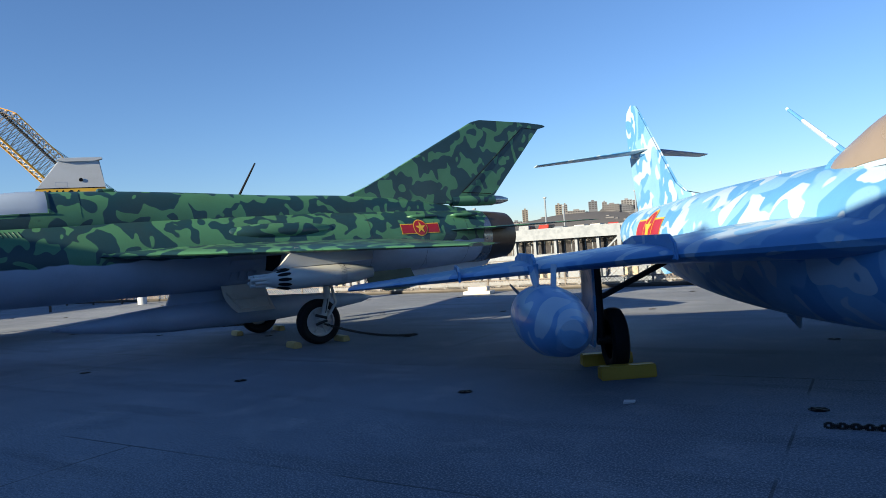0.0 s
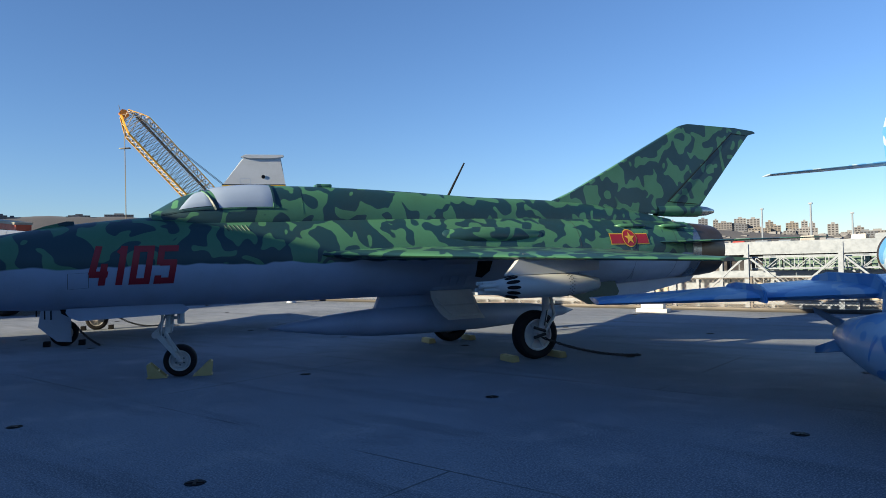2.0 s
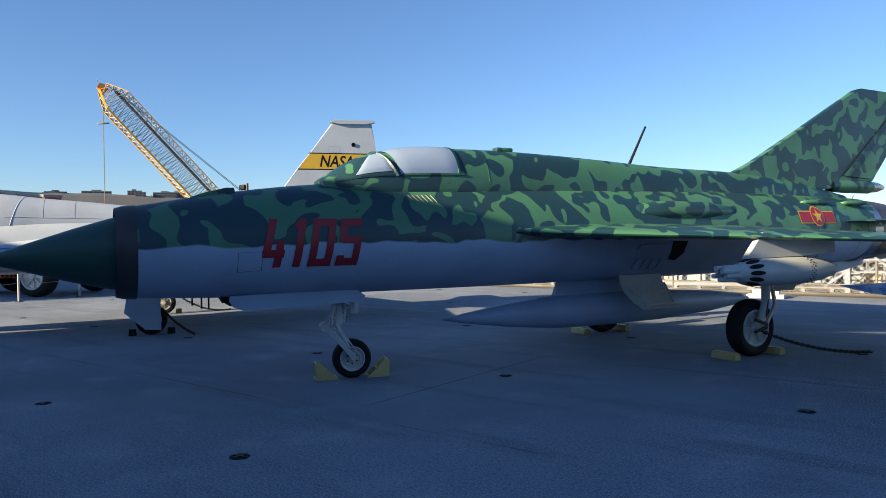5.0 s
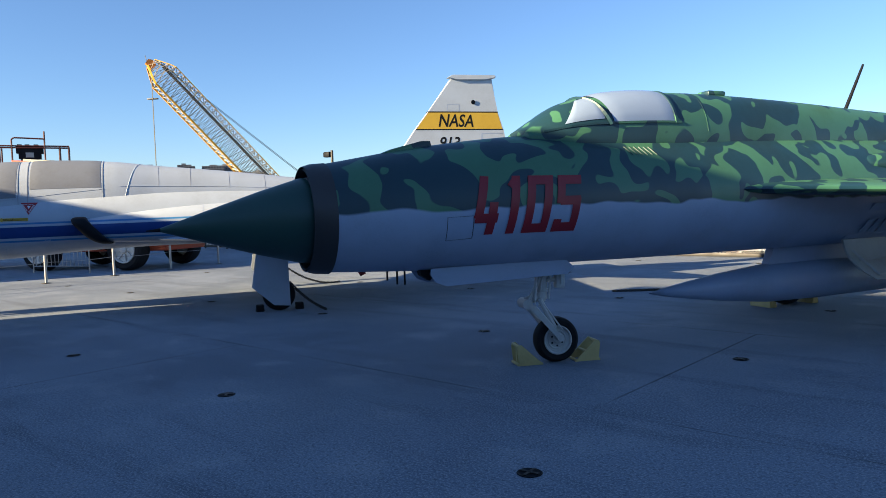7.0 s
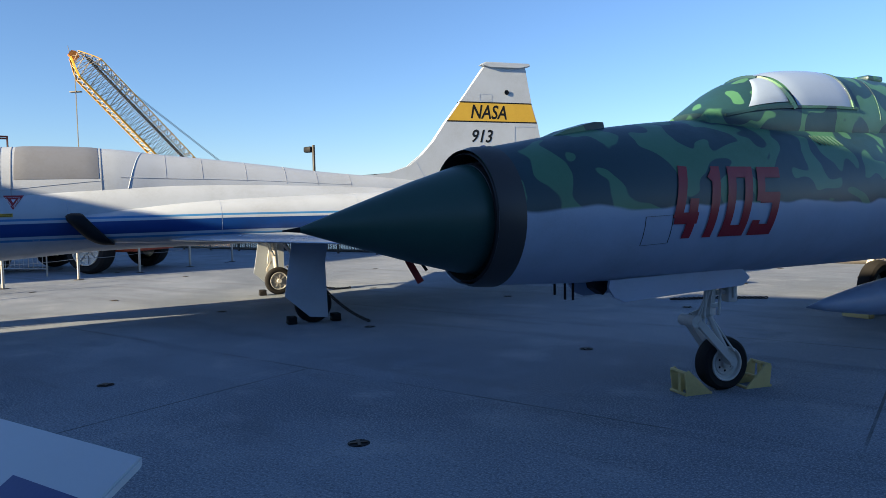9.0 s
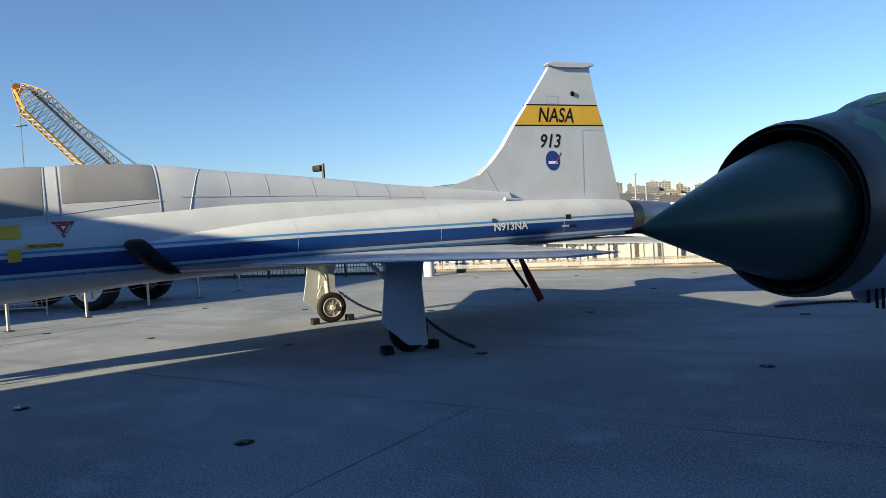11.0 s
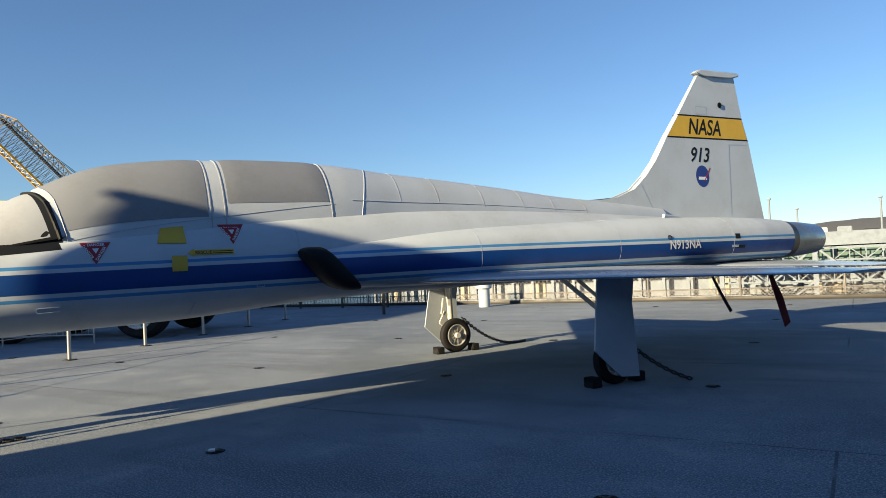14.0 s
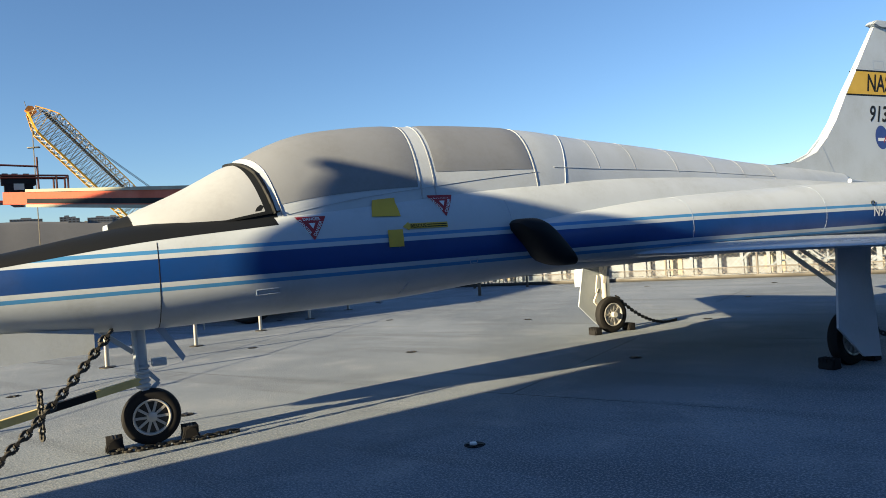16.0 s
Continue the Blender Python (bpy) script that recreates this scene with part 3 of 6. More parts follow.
# fin
bm = bmesh.new()
FIN21 = [(8.45, 2.44), (9.0, 2.66), (11.55, 3.98), (11.75, 4.03), (13.0, 4.02), (13.55, 3.99), (13.62, 3.95), (13.36, 3.90), (12.0, 2.42), (11.6, 2.28), (8.6, 2.25)]
prism(bm, FIN21, 0.09, lambda p, q, h: Vector((p, h * (1.5 - 0.32 * (q - 2.2)), q)))
bmesh.ops.bevel(bm, geom=bm.edges[:], offset=0.018, segments=2, affect="EDGES")
part("fin", bm, CAMO_ALL, fighter)
bm = bmesh.new()
for a, b in (((11.15, 2.50), (12.9, 3.90)), ((12.9, 3.90), (13.3, 3.88)), ((11.15, 2.50), (11.9, 2.46))):
    for y in (-0.057, 0.057):
        bar(bm, (a[0], y * (1.4 if a[1] < 3 else 0.75), a[1]), (b[0], y * (1.4 if b[1] < 3 else 0.75), b[1]), 0.012, 0.012)
part("rudder_gap", bm, BLACK, fighter)
bm = bmesh.new()
lathe(bm, [(0.10, 10.9), (0.115, 11.3), (0.115, 11.95), (0.10, 12.0), (0.0, 12.0)], 24, "X", (0, 0, 2.33))
part("brake_chute_pod", bm, CAMO_ALL, fighter)
bm = bmesh.new()
lathe(bm, [(0.10, 12.0), (0.085, 12.2), (0.04, 12.38), (0.0, 12.42)], 24, "X", (0, 0, 2.33))
part("pod_cap", bm, BARE, fighter, "bare metal pointed pod cap")
bm = bmesh.new()
lathe(bm, [(0.525, 11.5), (0.50, 11.9), (0.47, 12.18), (0.455, 12.18), (0.44, 11.7), (0.40, 11.4), (0.0, 11.4)], 44, "X", (0, 0, 1.58))
part("exhaust_nozzle", bm, BURNT, fighter, "heat-stained bare metal jet nozzle")
bm = bmesh.new()
lathe(bm, [(0.531, 11.28), (0.531, 11.52), (0.52, 11.53)], 44, "X", (0, 0, 1.58))
part("nozzle_collar", bm, BARE, fighter)
for side in (-1, 1):
    bm = bmesh.new()
    wing(bm, (4.0, 9.35, 0.5 * side, 1.615), (8.7, 9.3, 3.55 * side, 1.41), 0.15, 0.045)
    part("wing", bm, CAMO_ALL, fighter)
    bm = bmesh.new()
    wing(bm, (10.3, 11.9, 0.45 * side, 1.72), (12.6, 13.15, 1.95 * side, 1.74), 0.045, 0.015)
    part("tailplane", bm, CAMO_ALL, fighter)
    bm = bmesh.new()
    lathe(bm, [(0.0, 6.0), (0.09, 6.2), (0.14, 6.6), (0.14, 7.4), (0.08, 7.9), (0.0, 8.1)], 20, "X", (0, 0.50 * side, 1.86))
    part("wing_root_bulge", bm, CAMO_ALL, fighter)
    for x in (9.55, 10.55):
        bm = bmesh.new()
        lathe(bm, [(0.0, x), (0.035, x + 0.15), (0.045, x + 0.4), (0.03, x + 0.65), (0.0, x + 0.75)], 12, "X", (0, 0.42 * side, 2.02))
        part("tail_blister", bm, CAMO_ALL, fighter)
    # gear doors
    curve = [(0.34, 1.02), (0.37, 0.90), (0.43, 0.78), (0.52, 0.67), (0.63, 0.58)]
    for q, (x0, x1) in enumerate(((5.98, 6.72),)):
        bm = bmesh.new()
        rows = []
        for i, (yy, zz) in enumerate(curve):
            t = i / 4
            lo, hi = x0 + 0.02 + 0.16 * t**2, x1 + 0.10 * t - 0.03 * t**3
            rows.append([[bm.verts.new((lo + (hi - lo) * u / 6, side * (yy + d), zz)) for u in range(7)] for d in (0.0, 0.028)])
        for ra, rb in zip(rows, rows[1:]):
            for d in (0, 1):
                for u in range(6):
                    bm.faces.new((ra[d][u], ra[d][u + 1], rb[d][u + 1], rb[d][u]))
            for u in (0, 6):
                bm.faces.new((ra[0][u], ra[1][u], rb[1][u], rb[0][u]))
        for r in (rows[0], rows[-1]):
            for u in range(6):
                bm.faces.new((r[0][u], r[0][u + 1], r[1][u + 1], r[1][u]))
        door = part("gear_door", bm, DIRTY_WHITE, fighter, "grimy white main wheel door hanging open")
        bm = bmesh.new()
        for p0, p1 in (((6.06, 0.40, 0.90), (6.22, 0.60, 0.64)), ((6.72, 0.40, 0.90), (6.72, 0.60, 0.64)), ((6.22, 0.60, 0.64), (6.72, 0.60, 0.64)), ((6.10, 0.455, 0.80), (6.74, 0.455, 0.80))):
            bar(bm, (p0[0], side * (p0[1] + 0.035), p0[2]), (p1[0], side * (p1[1] + 0.035), p1[2]), 0.022)
        part("door_stiffener", bm, DIRTY_WHITE, door)
    bm = bmesh.new()
    prism(bm, [(6.02, 1.03), (6.70, 1.03), (6.64, 1.42), (6.12, 1.42)], 0.03, lambda p, q, h: body21.near_side(p, q, 0.02 + h, side))
    part("gear_door_hinge", bm, GREY, fighter)
    for k in range(4):
        bm = bmesh.new()
        x = 6.12 + 0.14 * k
        prism(bm, [(x, 1.10), (x + 0.07, 1.09), (x + 0.09, 1.13), (x + 0.085, 1.24), (x, 1.24)], 0.012, lambda p, q, h: body21.near_side(p, q, 0.04 + h, side))
        part("hinge_slot", bm, GREY, fighter)
    # black plate on the skin paints the shade inside the open wheel well
    bm = bmesh.new()
    prism(bm, [(6.70, 1.22), (6.82, 1.20), (6.93, 1.30), (6.96, 1.46), (6.70, 1.46)], 0.02, lambda p, q, h: body21.near_side(p, q, 0.006 + h, side))
    part("wheel_well_shade", bm, BLACK, fighter, "black plate standing for the shaded open wheel well")
    # main wheel and leg
    kids = set(fighter.children)
    wheel(fighter, "main_wheel", 7.14, 1.42 * side, 0.36, 0.20, 6, DIRTY_WHITE, side, "fat black tyre on a grimy white wheel")
    bm = bmesh.new()
    tube(bm, (7.25, 1.57 * side, 1.5), (7.25, 1.57 * side, 0.72), 0.06, 0.055, 14)
    tube(bm, (7.25, 1.57 * side, 0.74), (7.14, 1.57 * side, 0.40), 0.045, 0.05, 12)
    tube(bm, (7.14, 1.60 * side, 0.40), (7.14, 1.40 * side, 0.40), 0.045, 0.045, 12)
    bar(bm, (7.31, 1.60 * side, 0.95), (7.38, 1.60 * side, 0.65), 0.035)
    bar(bm, (7.38, 1.60 * side, 0.65), (7.22, 1.60 * side, 0.42), 0.035)
    part("main_leg", bm, DIRTY_WHITE, fighter)
    bm = bmesh.new()
    tube(bm, (7.31, 1.6 * side, 0.98), (7.18, 1.63 * side, 0.5), 0.009, None, 6)
    tube(bm, (7.02, 1.60 * side, 0.48), (7.2, 1.62 * side, 0.42), 0.022, None, 8)
    tube(bm, (7.02, 1.60 * side, 0.33), (7.2, 1.62 * side, 0.38), 0.022, None, 8)
    part("brake_gear", bm, STEEL, fighter)
    for ob in set(fighter.children) - kids:
        ob.location.x += 0.06
    # pylon and rocket pod
    y = 2.05 * side
    bm = bmesh.new()
    prism(bm, [(6.35, 1.26), (6.62, 1.55), (7.9, 1.53), (7.9, 1.30), (7.3, 1.27)], 0.075, lambda p, q, h: Vector((p, y + h, q)))
    part("pylon", bm, POD_GREY, fighter, "grey riveted underwing pylon")
    bm = bmesh.new()
    lathe(bm, [(0.0, 6.08), (0.07, 6.08), (0.135, 6.36), (0.16, 6.52), (0.162, 7.28), (0.135, 7.62), (0.085, 7.88), (0.0, 7.93)], 32, "X", (0, y, 1.10))
    pod = part("rocket_pod", bm, POD_GREY, fighter, "pale grey finned rocket pod")
    bm = bmesh.new()
    for k in range(8):
        bm = bmesh.new()
        a = 2 * math.pi * (k + 0.5) / 8
        tube(bm, (5.92 if k % 2 else 5.98, y + 0.065 * math.cos(a), 1.10 + 0.065 * math.sin(a)), (6.2, y + 0.075 * math.cos(a), 1.10 + 0.075 * math.sin(a)), 0.027, None, 10)
        part("launch_tube", bm, POD_GREY, pod)
    bm = bmesh.new()
    for k in range(12):
        a = 2 * math.pi * k / 12
        m = Matrix.Translation((6.40, y, 1.10)) @ pose(0, 0, 0, math.degrees(a))
        prism(bm, [(0.10 * math.cos(t), 0.026 * math.sin(t)) for t in [2 * math.pi * q / 10 for q in range(10)]], 0.012, lambda p, q, h: m @ Vector((p, q, 0.142 + 0.2 * p + h)))
    part("pod_slot", bm, BLACK, pod)
    bm = bmesh.new()
    for row in range(3):
        for k in range(20):
            a = 2 * math.pi * (k + 0.5 * (row % 2)) / 20
            box(bm, (7.30 + 0.035 * row, y + 0.158 * math.cos(a) - 0.006, 1.10 + 0.158 * math.sin(a) - 0.006), (7.312 + 0.035 * row, y + 0.158 * math.cos(a) + 0.006, 1.10 + 0.158 * math.sin(a) + 0.006))
    tagged(part("pod_hole", bm, BLACK, pod, "", False), "", "", "", "stuff")
# centreline tank and its pylon
bm = bmesh.new()
lathe(bm, [(0.0, 3.55), (0.06, 3.85), (0.15, 4.5), (0.215, 5.2), (0.225, 6.0), (0.215, 7.0), (0.16, 8.0), (0.08, 8.7), (0.0, 8.95)], 32, "X", (0, 0, 0.56))
part("drop_tank", bm, GREY, fighter, "grey slender belly drop tank")
bm = bmesh.new()
prism(bm, [(5.2, 0.74), (5.3, 0.98), (6.6, 0.98), (6.7, 0.74)], 0.1, lambda p, q, h: Vector((p, h, q)))
part("tank_pylon", bm, GREY, fighter)
bm = bmesh.new()
prism(bm, [(9.0, 1.02), (9.2, 0.78), (9.6, 0.62), (11.7, 0.98), (11.85, 1.12)], 0.04, lambda p, q, h: Vector((p, h, q)))
part("ventral_fin", bm, GREY, fighter)
bm = bmesh.new()
prism(bm, [(8.7, 1.06), (8.75, 0.82), (9.1, 0.66), (9.6, 0.66), (9.75, 0.86), (9.65, 1.06)], 0.06, lambda p, q, h: Vector((p, -0.25 + h, q)))
part("air_brake", bm, CONE_GREEN, fighter, "dark green ventral air brake")
kids = set(fighter.children)
# nose gear
wheel(fighter, "nose_wheel", 2.40, 0.0, 0.218, 0.15, 0, DIRTY_WHITE, -1, "black tyre on a white nose wheel")
bm = bmesh.new()
tube(bm, (2.30, -0.02, 1.02), (2.25, -0.02, 0.60), 0.05, 0.045, 14)
tube(bm, (2.25, -0.02, 0.68), (2.25, -0.02, 0.62), 0.062, None, 14)
bar(bm, (2.12, -0.06, 0.58), (2.40, -0.12, 0.25), 0.07, 0.045)
bar(bm, (2.12, 0.06, 0.58), (2.40, 0.12, 0.25), 0.07, 0.045)
tube(bm, (2.10, -0.09, 0.58), (2.10, 0.09, 0.58), 0.05, None, 12)
tube(bm, (2.22, -0.08, 0.62), (2.36, -0.10, 0.34), 0.025, None, 8)
tube(bm, (2.40, -0.15, 0.25), (2.40, 0.15, 0.25), 0.035, None, 12)
tube(bm, (2.28, -0.02, 0.66), (2.10, -0.02, 0.60), 0.045, None, 10)
part("nose_leg", bm, DIRTY_WHITE, fighter, "white levered nose leg")
bm = bmesh.new()
for k in range(4):
    pts = sagging((2.22 + 0.03 * k, -0.075, 0.95), (2.10 + 0.03 * k, -0.08, 0.55), 0.0, 5)
    for i, (p, q) in enumerate(zip(pts, pts[1:])):
        w = 0.02 * math.sin(i + k)
        tube(bm, p + Vector((w, 0, 0)), q + Vector((0.02 * math.sin(i + 1 + k), 0, 0)), 0.008, None, 6)
part("brake_hose", bm, DIRTY_WHITE, fighter)
bm = bmesh.new()
box(bm, (2.38, -0.11, 0.72), (2.47, -0.02, 0.88), 0.015)
tube(bm, (2.30, -0.05, 0.80), (2.42, -0.06, 0.80), 0.022, None, 8)
tube(bm, (2.425, -0.12, 0.76), (2.425, -0.12, 0.92), 0.012, None, 8)
part("steering_unit", bm, DIRTY_WHITE, fighter)
bm = bmesh.new()
for z in (0.93, 0.86, 0.70):
    tube(bm, (2.285 + 0.05 * (z - 0.8), -0.02, z - 0.014), (2.285 + 0.05 * (z - 0.8), -0.02, z + 0.014), 0.06, None, 14)
tube(bm, (2.20, -0.075, 0.98), (2.17, -0.08, 0.62), 0.013, None, 8)
tube(bm, (2.35, -0.07, 0.98), (2.31, -0.08, 0.62), 0.011, None, 8)
tube(bm, (2.17, -0.09, 0.56), (2.33, -0.13, 0.36), 0.010, None, 8)
tube(bm, (2.25, -0.10, 0.58), (2.42, -0.13, 0.33), 0.008, None, 8)
part("leg_fitting", bm, DIRTY_WHITE, fighter)
for ob in set(fighter.children) - kids:                # the nose gear stands slewed a little
    ob.matrix_basis = Matrix.Translation((2.39, -0.045, 0)) @ Matrix.Rotation(radians(-11), 4, "Z") @ Matrix.Translation((-2.40, 0, 0))
for side in (-1, 1):
    bm = bmesh.new()
    prism(bm, [(1.04, 0.99), (2.40, 1.0), (2.50, 0.92), (2.42, 0.86), (1.18, 0.83), (1.08, 0.87), (1.03, 0.94)], 0.02, lambda p, q, h: Vector((p, side * 0.22 + h, q)))
    part("nose_gear_door", bm, GREY, fighter)
bm = bmesh.new()
prism(bm, [(0.96, 1.0), (1.12, 1.0), (1.10, 0.92), (1.06, 0.88), (0.98, 0.93)], 0.08, lambda p, q, h: Vector((p, -0.1 + h, q)))
part("belly_scoop", bm, BLACK, fighter)
# markings
def side21(p, q):
    return body21.near_side(p, q, 0.007)


def digit(bm, strokes, x0, place, w=0.165, h=0.49, t=0.078):
    for (a, b) in strokes:
        f = lambda p, q: place(x0 + p * w + (q * h) * 0.16, 1.275 + q * h)
        aa, bb = Vector(a), Vector(b)
        d = Vector(((bb.x - aa.x) * w, (bb.y - aa.y) * h)).normalized()
        n = Vector((-d.y, d.x)) * t / 2
        rows = []
        for i in range(9):
            p = aa + (bb - aa) * i / 8
            rows.append([bm.verts.new(f(p.x + n.x * s / w, p.y + n.y * s / h)) for s in (-1, -0.33, 0.33, 1)])
        for ra, rb in zip(rows, rows[1:]):
            for j in range(3):
                bm.faces.new((ra[j], ra[j + 1], rb[j + 1], rb[j]))


GLYPHS = {"4": [((0.15, 1), (-0.05, 0.28)), ((-0.2, 0.28), (1.05, 0.28)), ((0.72, 0.55), (0.72, 0))], "1": [((0.45, 1), (0.45, 0)), ((0.15, 0.8), (0.45, 0.93))],
          "0": [((0, 0), (0, 1)), ((1, 0), (1, 1)), ((-0.2, 0.92), (1.2, 0.92)), ((-0.2, 0.08), (1.2, 0.08))],
          "5": [((-0.2, 0.92), (1.2, 0.92)), ((0, 0.5), (0, 1)), ((0, 0.55), (1.2, 0.55)), ((1, 0.6), (1, 0)), ((-0.2, 0.08), (1.2, 0.08)), ((0, 0), (0, 0.22))]}
for i, ch in enumerate("4105"):
    bm = bmesh.new()
    digit(bm, GLYPHS[ch], (1.32, 1.56, 1.785, 2.075)[i], side21)
    part("number_" + {"4": "four", "1": "one", "0": "zero", "5": "five"}[ch], bm, RED, fighter, "red painted numeral " + ch)


def star_badge(parent, place, x, z, r, flip=1):
    bm = bmesh.new()
    polygon_on(bm, [(x - 2.9 * r, z - 0.75 * r), (x + 2.9 * r, z - 0.75 * r), (x + 2.9 * r, z + 0.55 * r), (x - 2.9 * r, z + 0.55 * r)], lambda p, q: place(p, q, 0.006))
    part("badge_bar", bm, YELLOW, parent)
    bm = bmesh.new()
    polygon_on(bm, [(x - 2.8 * r, z - 0.65 * r), (x + 2.8 * r, z - 0.65 * r), (x + 2.8 * r, z + 0.45 * r), (x - 2.8 * r, z + 0.45 * r)], lambda p, q: place(p, q, 0.008))
    part("badge_field", bm, RED, parent)
    for k, (rr, mm) in enumerate(((1.06, YELLOW), (0.95, RED))):
        bm = bmesh.new()
        polygon_on(bm, [(x + rr * r * math.cos(2 * math.pi * i / 24), z + rr * r * math.sin(2 * math.pi * i / 24)) for i in range(24)], lambda p, q: place(p, q, 0.010 + 0.002 * k))
        part("badge_disc", bm, mm, parent)
    bm = bmesh.new()
    polygon_on(bm, [(x + (0.8 if i % 2 == 0 else 0.32) * r * math.sin(math.pi * i / 5), z + (0.8 if i % 2 == 0 else 0.32) * r * math.cos(math.pi * i / 5)) for i in range(10)], lambda p, q: place(p, q, 0.015))
    part("badge_star", bm, YELLOW, parent)


star_badge(fighter, lambda p, q, o: body21.near_side(p, q, o), 9.77, 1.80, 0.15)
bm = bmesh.new()
for k in range(6):
    p = body21.near_side(2.95 + 0.055 * k, 2.03, 0.002)
    bar(bm, p, body21.near_side(3.0 + 0.055 * k, 1.95, 0.002), 0.018, 0.008)
part("louvre", bm, CONE_GREEN, fighter)
for x in (8.7, 9.9, 10.9):
    joint("panel_joint", body21, [(x, 120), (x, 180), (x, 250)], 0.004, 0.0006, LIP_GREY, fighter)
joint("access_panel", body21, [(1.07, 186), (1.3, 186), (1.3, 207), (1.07, 208), (1.07, 186)], 0.005, 0.001, LIP_GREY, fighter)
joint("drain_pipe", body21, [(9.9, 215), (10.0, 240)], 0.012, 0.006, GREY, fighter)

# ---------------------------------------------------------------- white trainer with the blue stripe
trainer = thing("white_jet_trainer", pose(-16.714, 11.682, 0, 0, 0, 29.53), "white jet trainer with blue stripe, yellow fin band and covered canopies", "jet trainer")
body38 = Hull([(-2.75, 1.20, 0.02, 0.02, 0.02), (-2.4, 1.205, 0.15, 0.12, 0.13), (-1.7, 1.22, 0.27, 0.20, 0.21), (-1.0, 1.235, 0.37, 0.27, 0.29), (0.0, 1.27, 0.50, 0.42, 0.385), (0.9, 1.31, 0.60, 0.47, 0.41),
               (2.0, 1.35, 0.655, 0.55, 0.42), (3.3, 1.39, 0.68, 0.60, 0.37), (5.0, 1.41, 0.67, 0.58, 0.36), (7.0, 1.43, 0.60, 0.50, 0.36), (8.6, 1.45, 0.56, 0.40, 0.34), (10.45, 1.46, 0.53, 0.30, 0.28)], 0, 2.75, 112, 2.15)
bm = bmesh.new()
body38.build(bm, 90)
part("fuselage", bm, STRIPED, trainer)
spine38 = Hull([(-0.25, 1.50, 0.16, 0.19, 0.2), (0.25, 1.52, 0.35, 0.385, 0.2), (0.76, 1.56, 0.45, 0.615, 0.2), (1.2, 1.60, 0.50, 0.765, 0.2), (1.72, 1.64, 0.525, 0.81, 0.2), (2.2, 1.66, 0.53, 0.82, 0.2), (2.9, 1.68, 0.53, 0.81, 0.2),
                (3.55, 1.70, 0.52, 0.77, 0.2), (4.2, 1.70, 0.47, 0.70, 0.2), (5.0, 1.70, 0.42, 0.63, 0.2), (5.8, 1.70, 0.38, 0.55, 0.2), (6.7, 1.70, 0.33, 0.45, 0.2), (7.6, 1.70, 0.28, 0.38, 0.2), (8.6, 1.70, 0.2, 0.3, 0.2)], 0, 2.1, 104)
bm = bmesh.new()
spine38.build(bm, 80)
part("spine", bm, WHITE, trainer)
bm = bmesh.new()
for a in (178, 2):
    spine38.patch(bm, -0.22, 0.98, a, 90, 0.004, 12, 12, 0.0, -0.29)
part("windscreen_surround", bm, BLACK, trainer, "matt black windscreen surround")
bm = bmesh.new()
for a in (157, 23):
    spine38.patch(bm, -0.04, 0.87, 167 if a > 90 else 13, 90, 0.012, 10, 12, -0.05, -0.21)
part("windscreen", bm, TARP_WHITE, trainer, "off-white covered windscreen")
bm = bmesh.new()
for a in (161, 19):
    spine38.patch(bm, 1.00, 2.16, 165 if a > 90 else 15, 90, 0.010, 12, 12, -0.24, 0.0)
part("front_canopy", bm, TARP_GREY, trainer, "grey covered front canopy")
bm = bmesh.new()
for a in (156, 24):
    spine38.patch(bm, 2.35, 3.36, a, 90, 0.010, 12, 12, 0.0, -0.02)
part("rear_canopy", bm, TARP_GREY, trainer, "grey covered rear canopy")
for a0, a1 in ((170, 100), (10, 80)):
    joint("windscreen_arch", spine38, [(0.95, a0), (0.85, 135 if a0 > 90 else 45), (0.70, a1), (0.68, 90)], 0.05, 0.010, BLACK, trainer)
    joint("windscreen_arch", spine38, [(-0.2, 168 if a0 > 90 else 12), (0.5, 168 if a0 > 90 else 12), (0.98, 169 if a0 > 90 else 11)], 0.04, 0.006, BLACK, trainer)
bm = bmesh.new()
body38.patch(bm, -2.4, 0.95, 147, 33, 0.005, 30, 14, -0.0, -0.2)
part("anti_glare_panel", bm, BLACK, trainer, "matt black anti-glare nose panel")
for a0, a1 in ((172, 90), (8, 90)):
    joint("canopy_frame", spine38, [(1.00, a0), (0.91, 135 if a0 > 90 else 45), (0.745, a1)], 0.013, 0.005, TARP_WHITE, trainer)
    joint("canopy_frame", spine38, [(2.19, a0), (2.17, a1)], 0.011, 0.004, TARP_WHITE, trainer)
    joint("canopy_frame", spine38, [(2.32, a0), (2.30, a1)], 0.011, 0.004, TARP_WHITE, trainer)
    joint("canopy_frame", spine38, [(3.39, a0), (3.37, a1)], 0.011, 0.004, TARP_WHITE, trainer)
    joint("canopy_frame", spine38, [(1.03, a0), (2.2, a0 - 6 if a0 > 90 else a0 + 6), (3.42, a0 - 14 if a0 > 90 else a0 + 14)], 0.008, 0.0010, TARP_WHITE, trainer)
    joint("canopy_frame", spine38, [(3.70, a0), (3.95, a1)], 0.008, 0.002, WHITE, trainer)
    for x in (4.22, 4.72, 5.35, 5.95, 6.45, 7.0):
        joint("canopy_frame", spine38, [(x, a0 - 20 if a0 > 90 else a0 + 20), (x, a1)], 0.005, 0.0012, TARP_WHITE, trainer)
    joint("canopy_frame", spine38, [(3.62, 154 if a0 > 90 else 26), (5.5, 149 if a0 > 90 else 31), (7.0, 146 if a0 > 90 else 34)], 0.012, 0.0025, SIGN_WHITE, trainer)
nac = {}
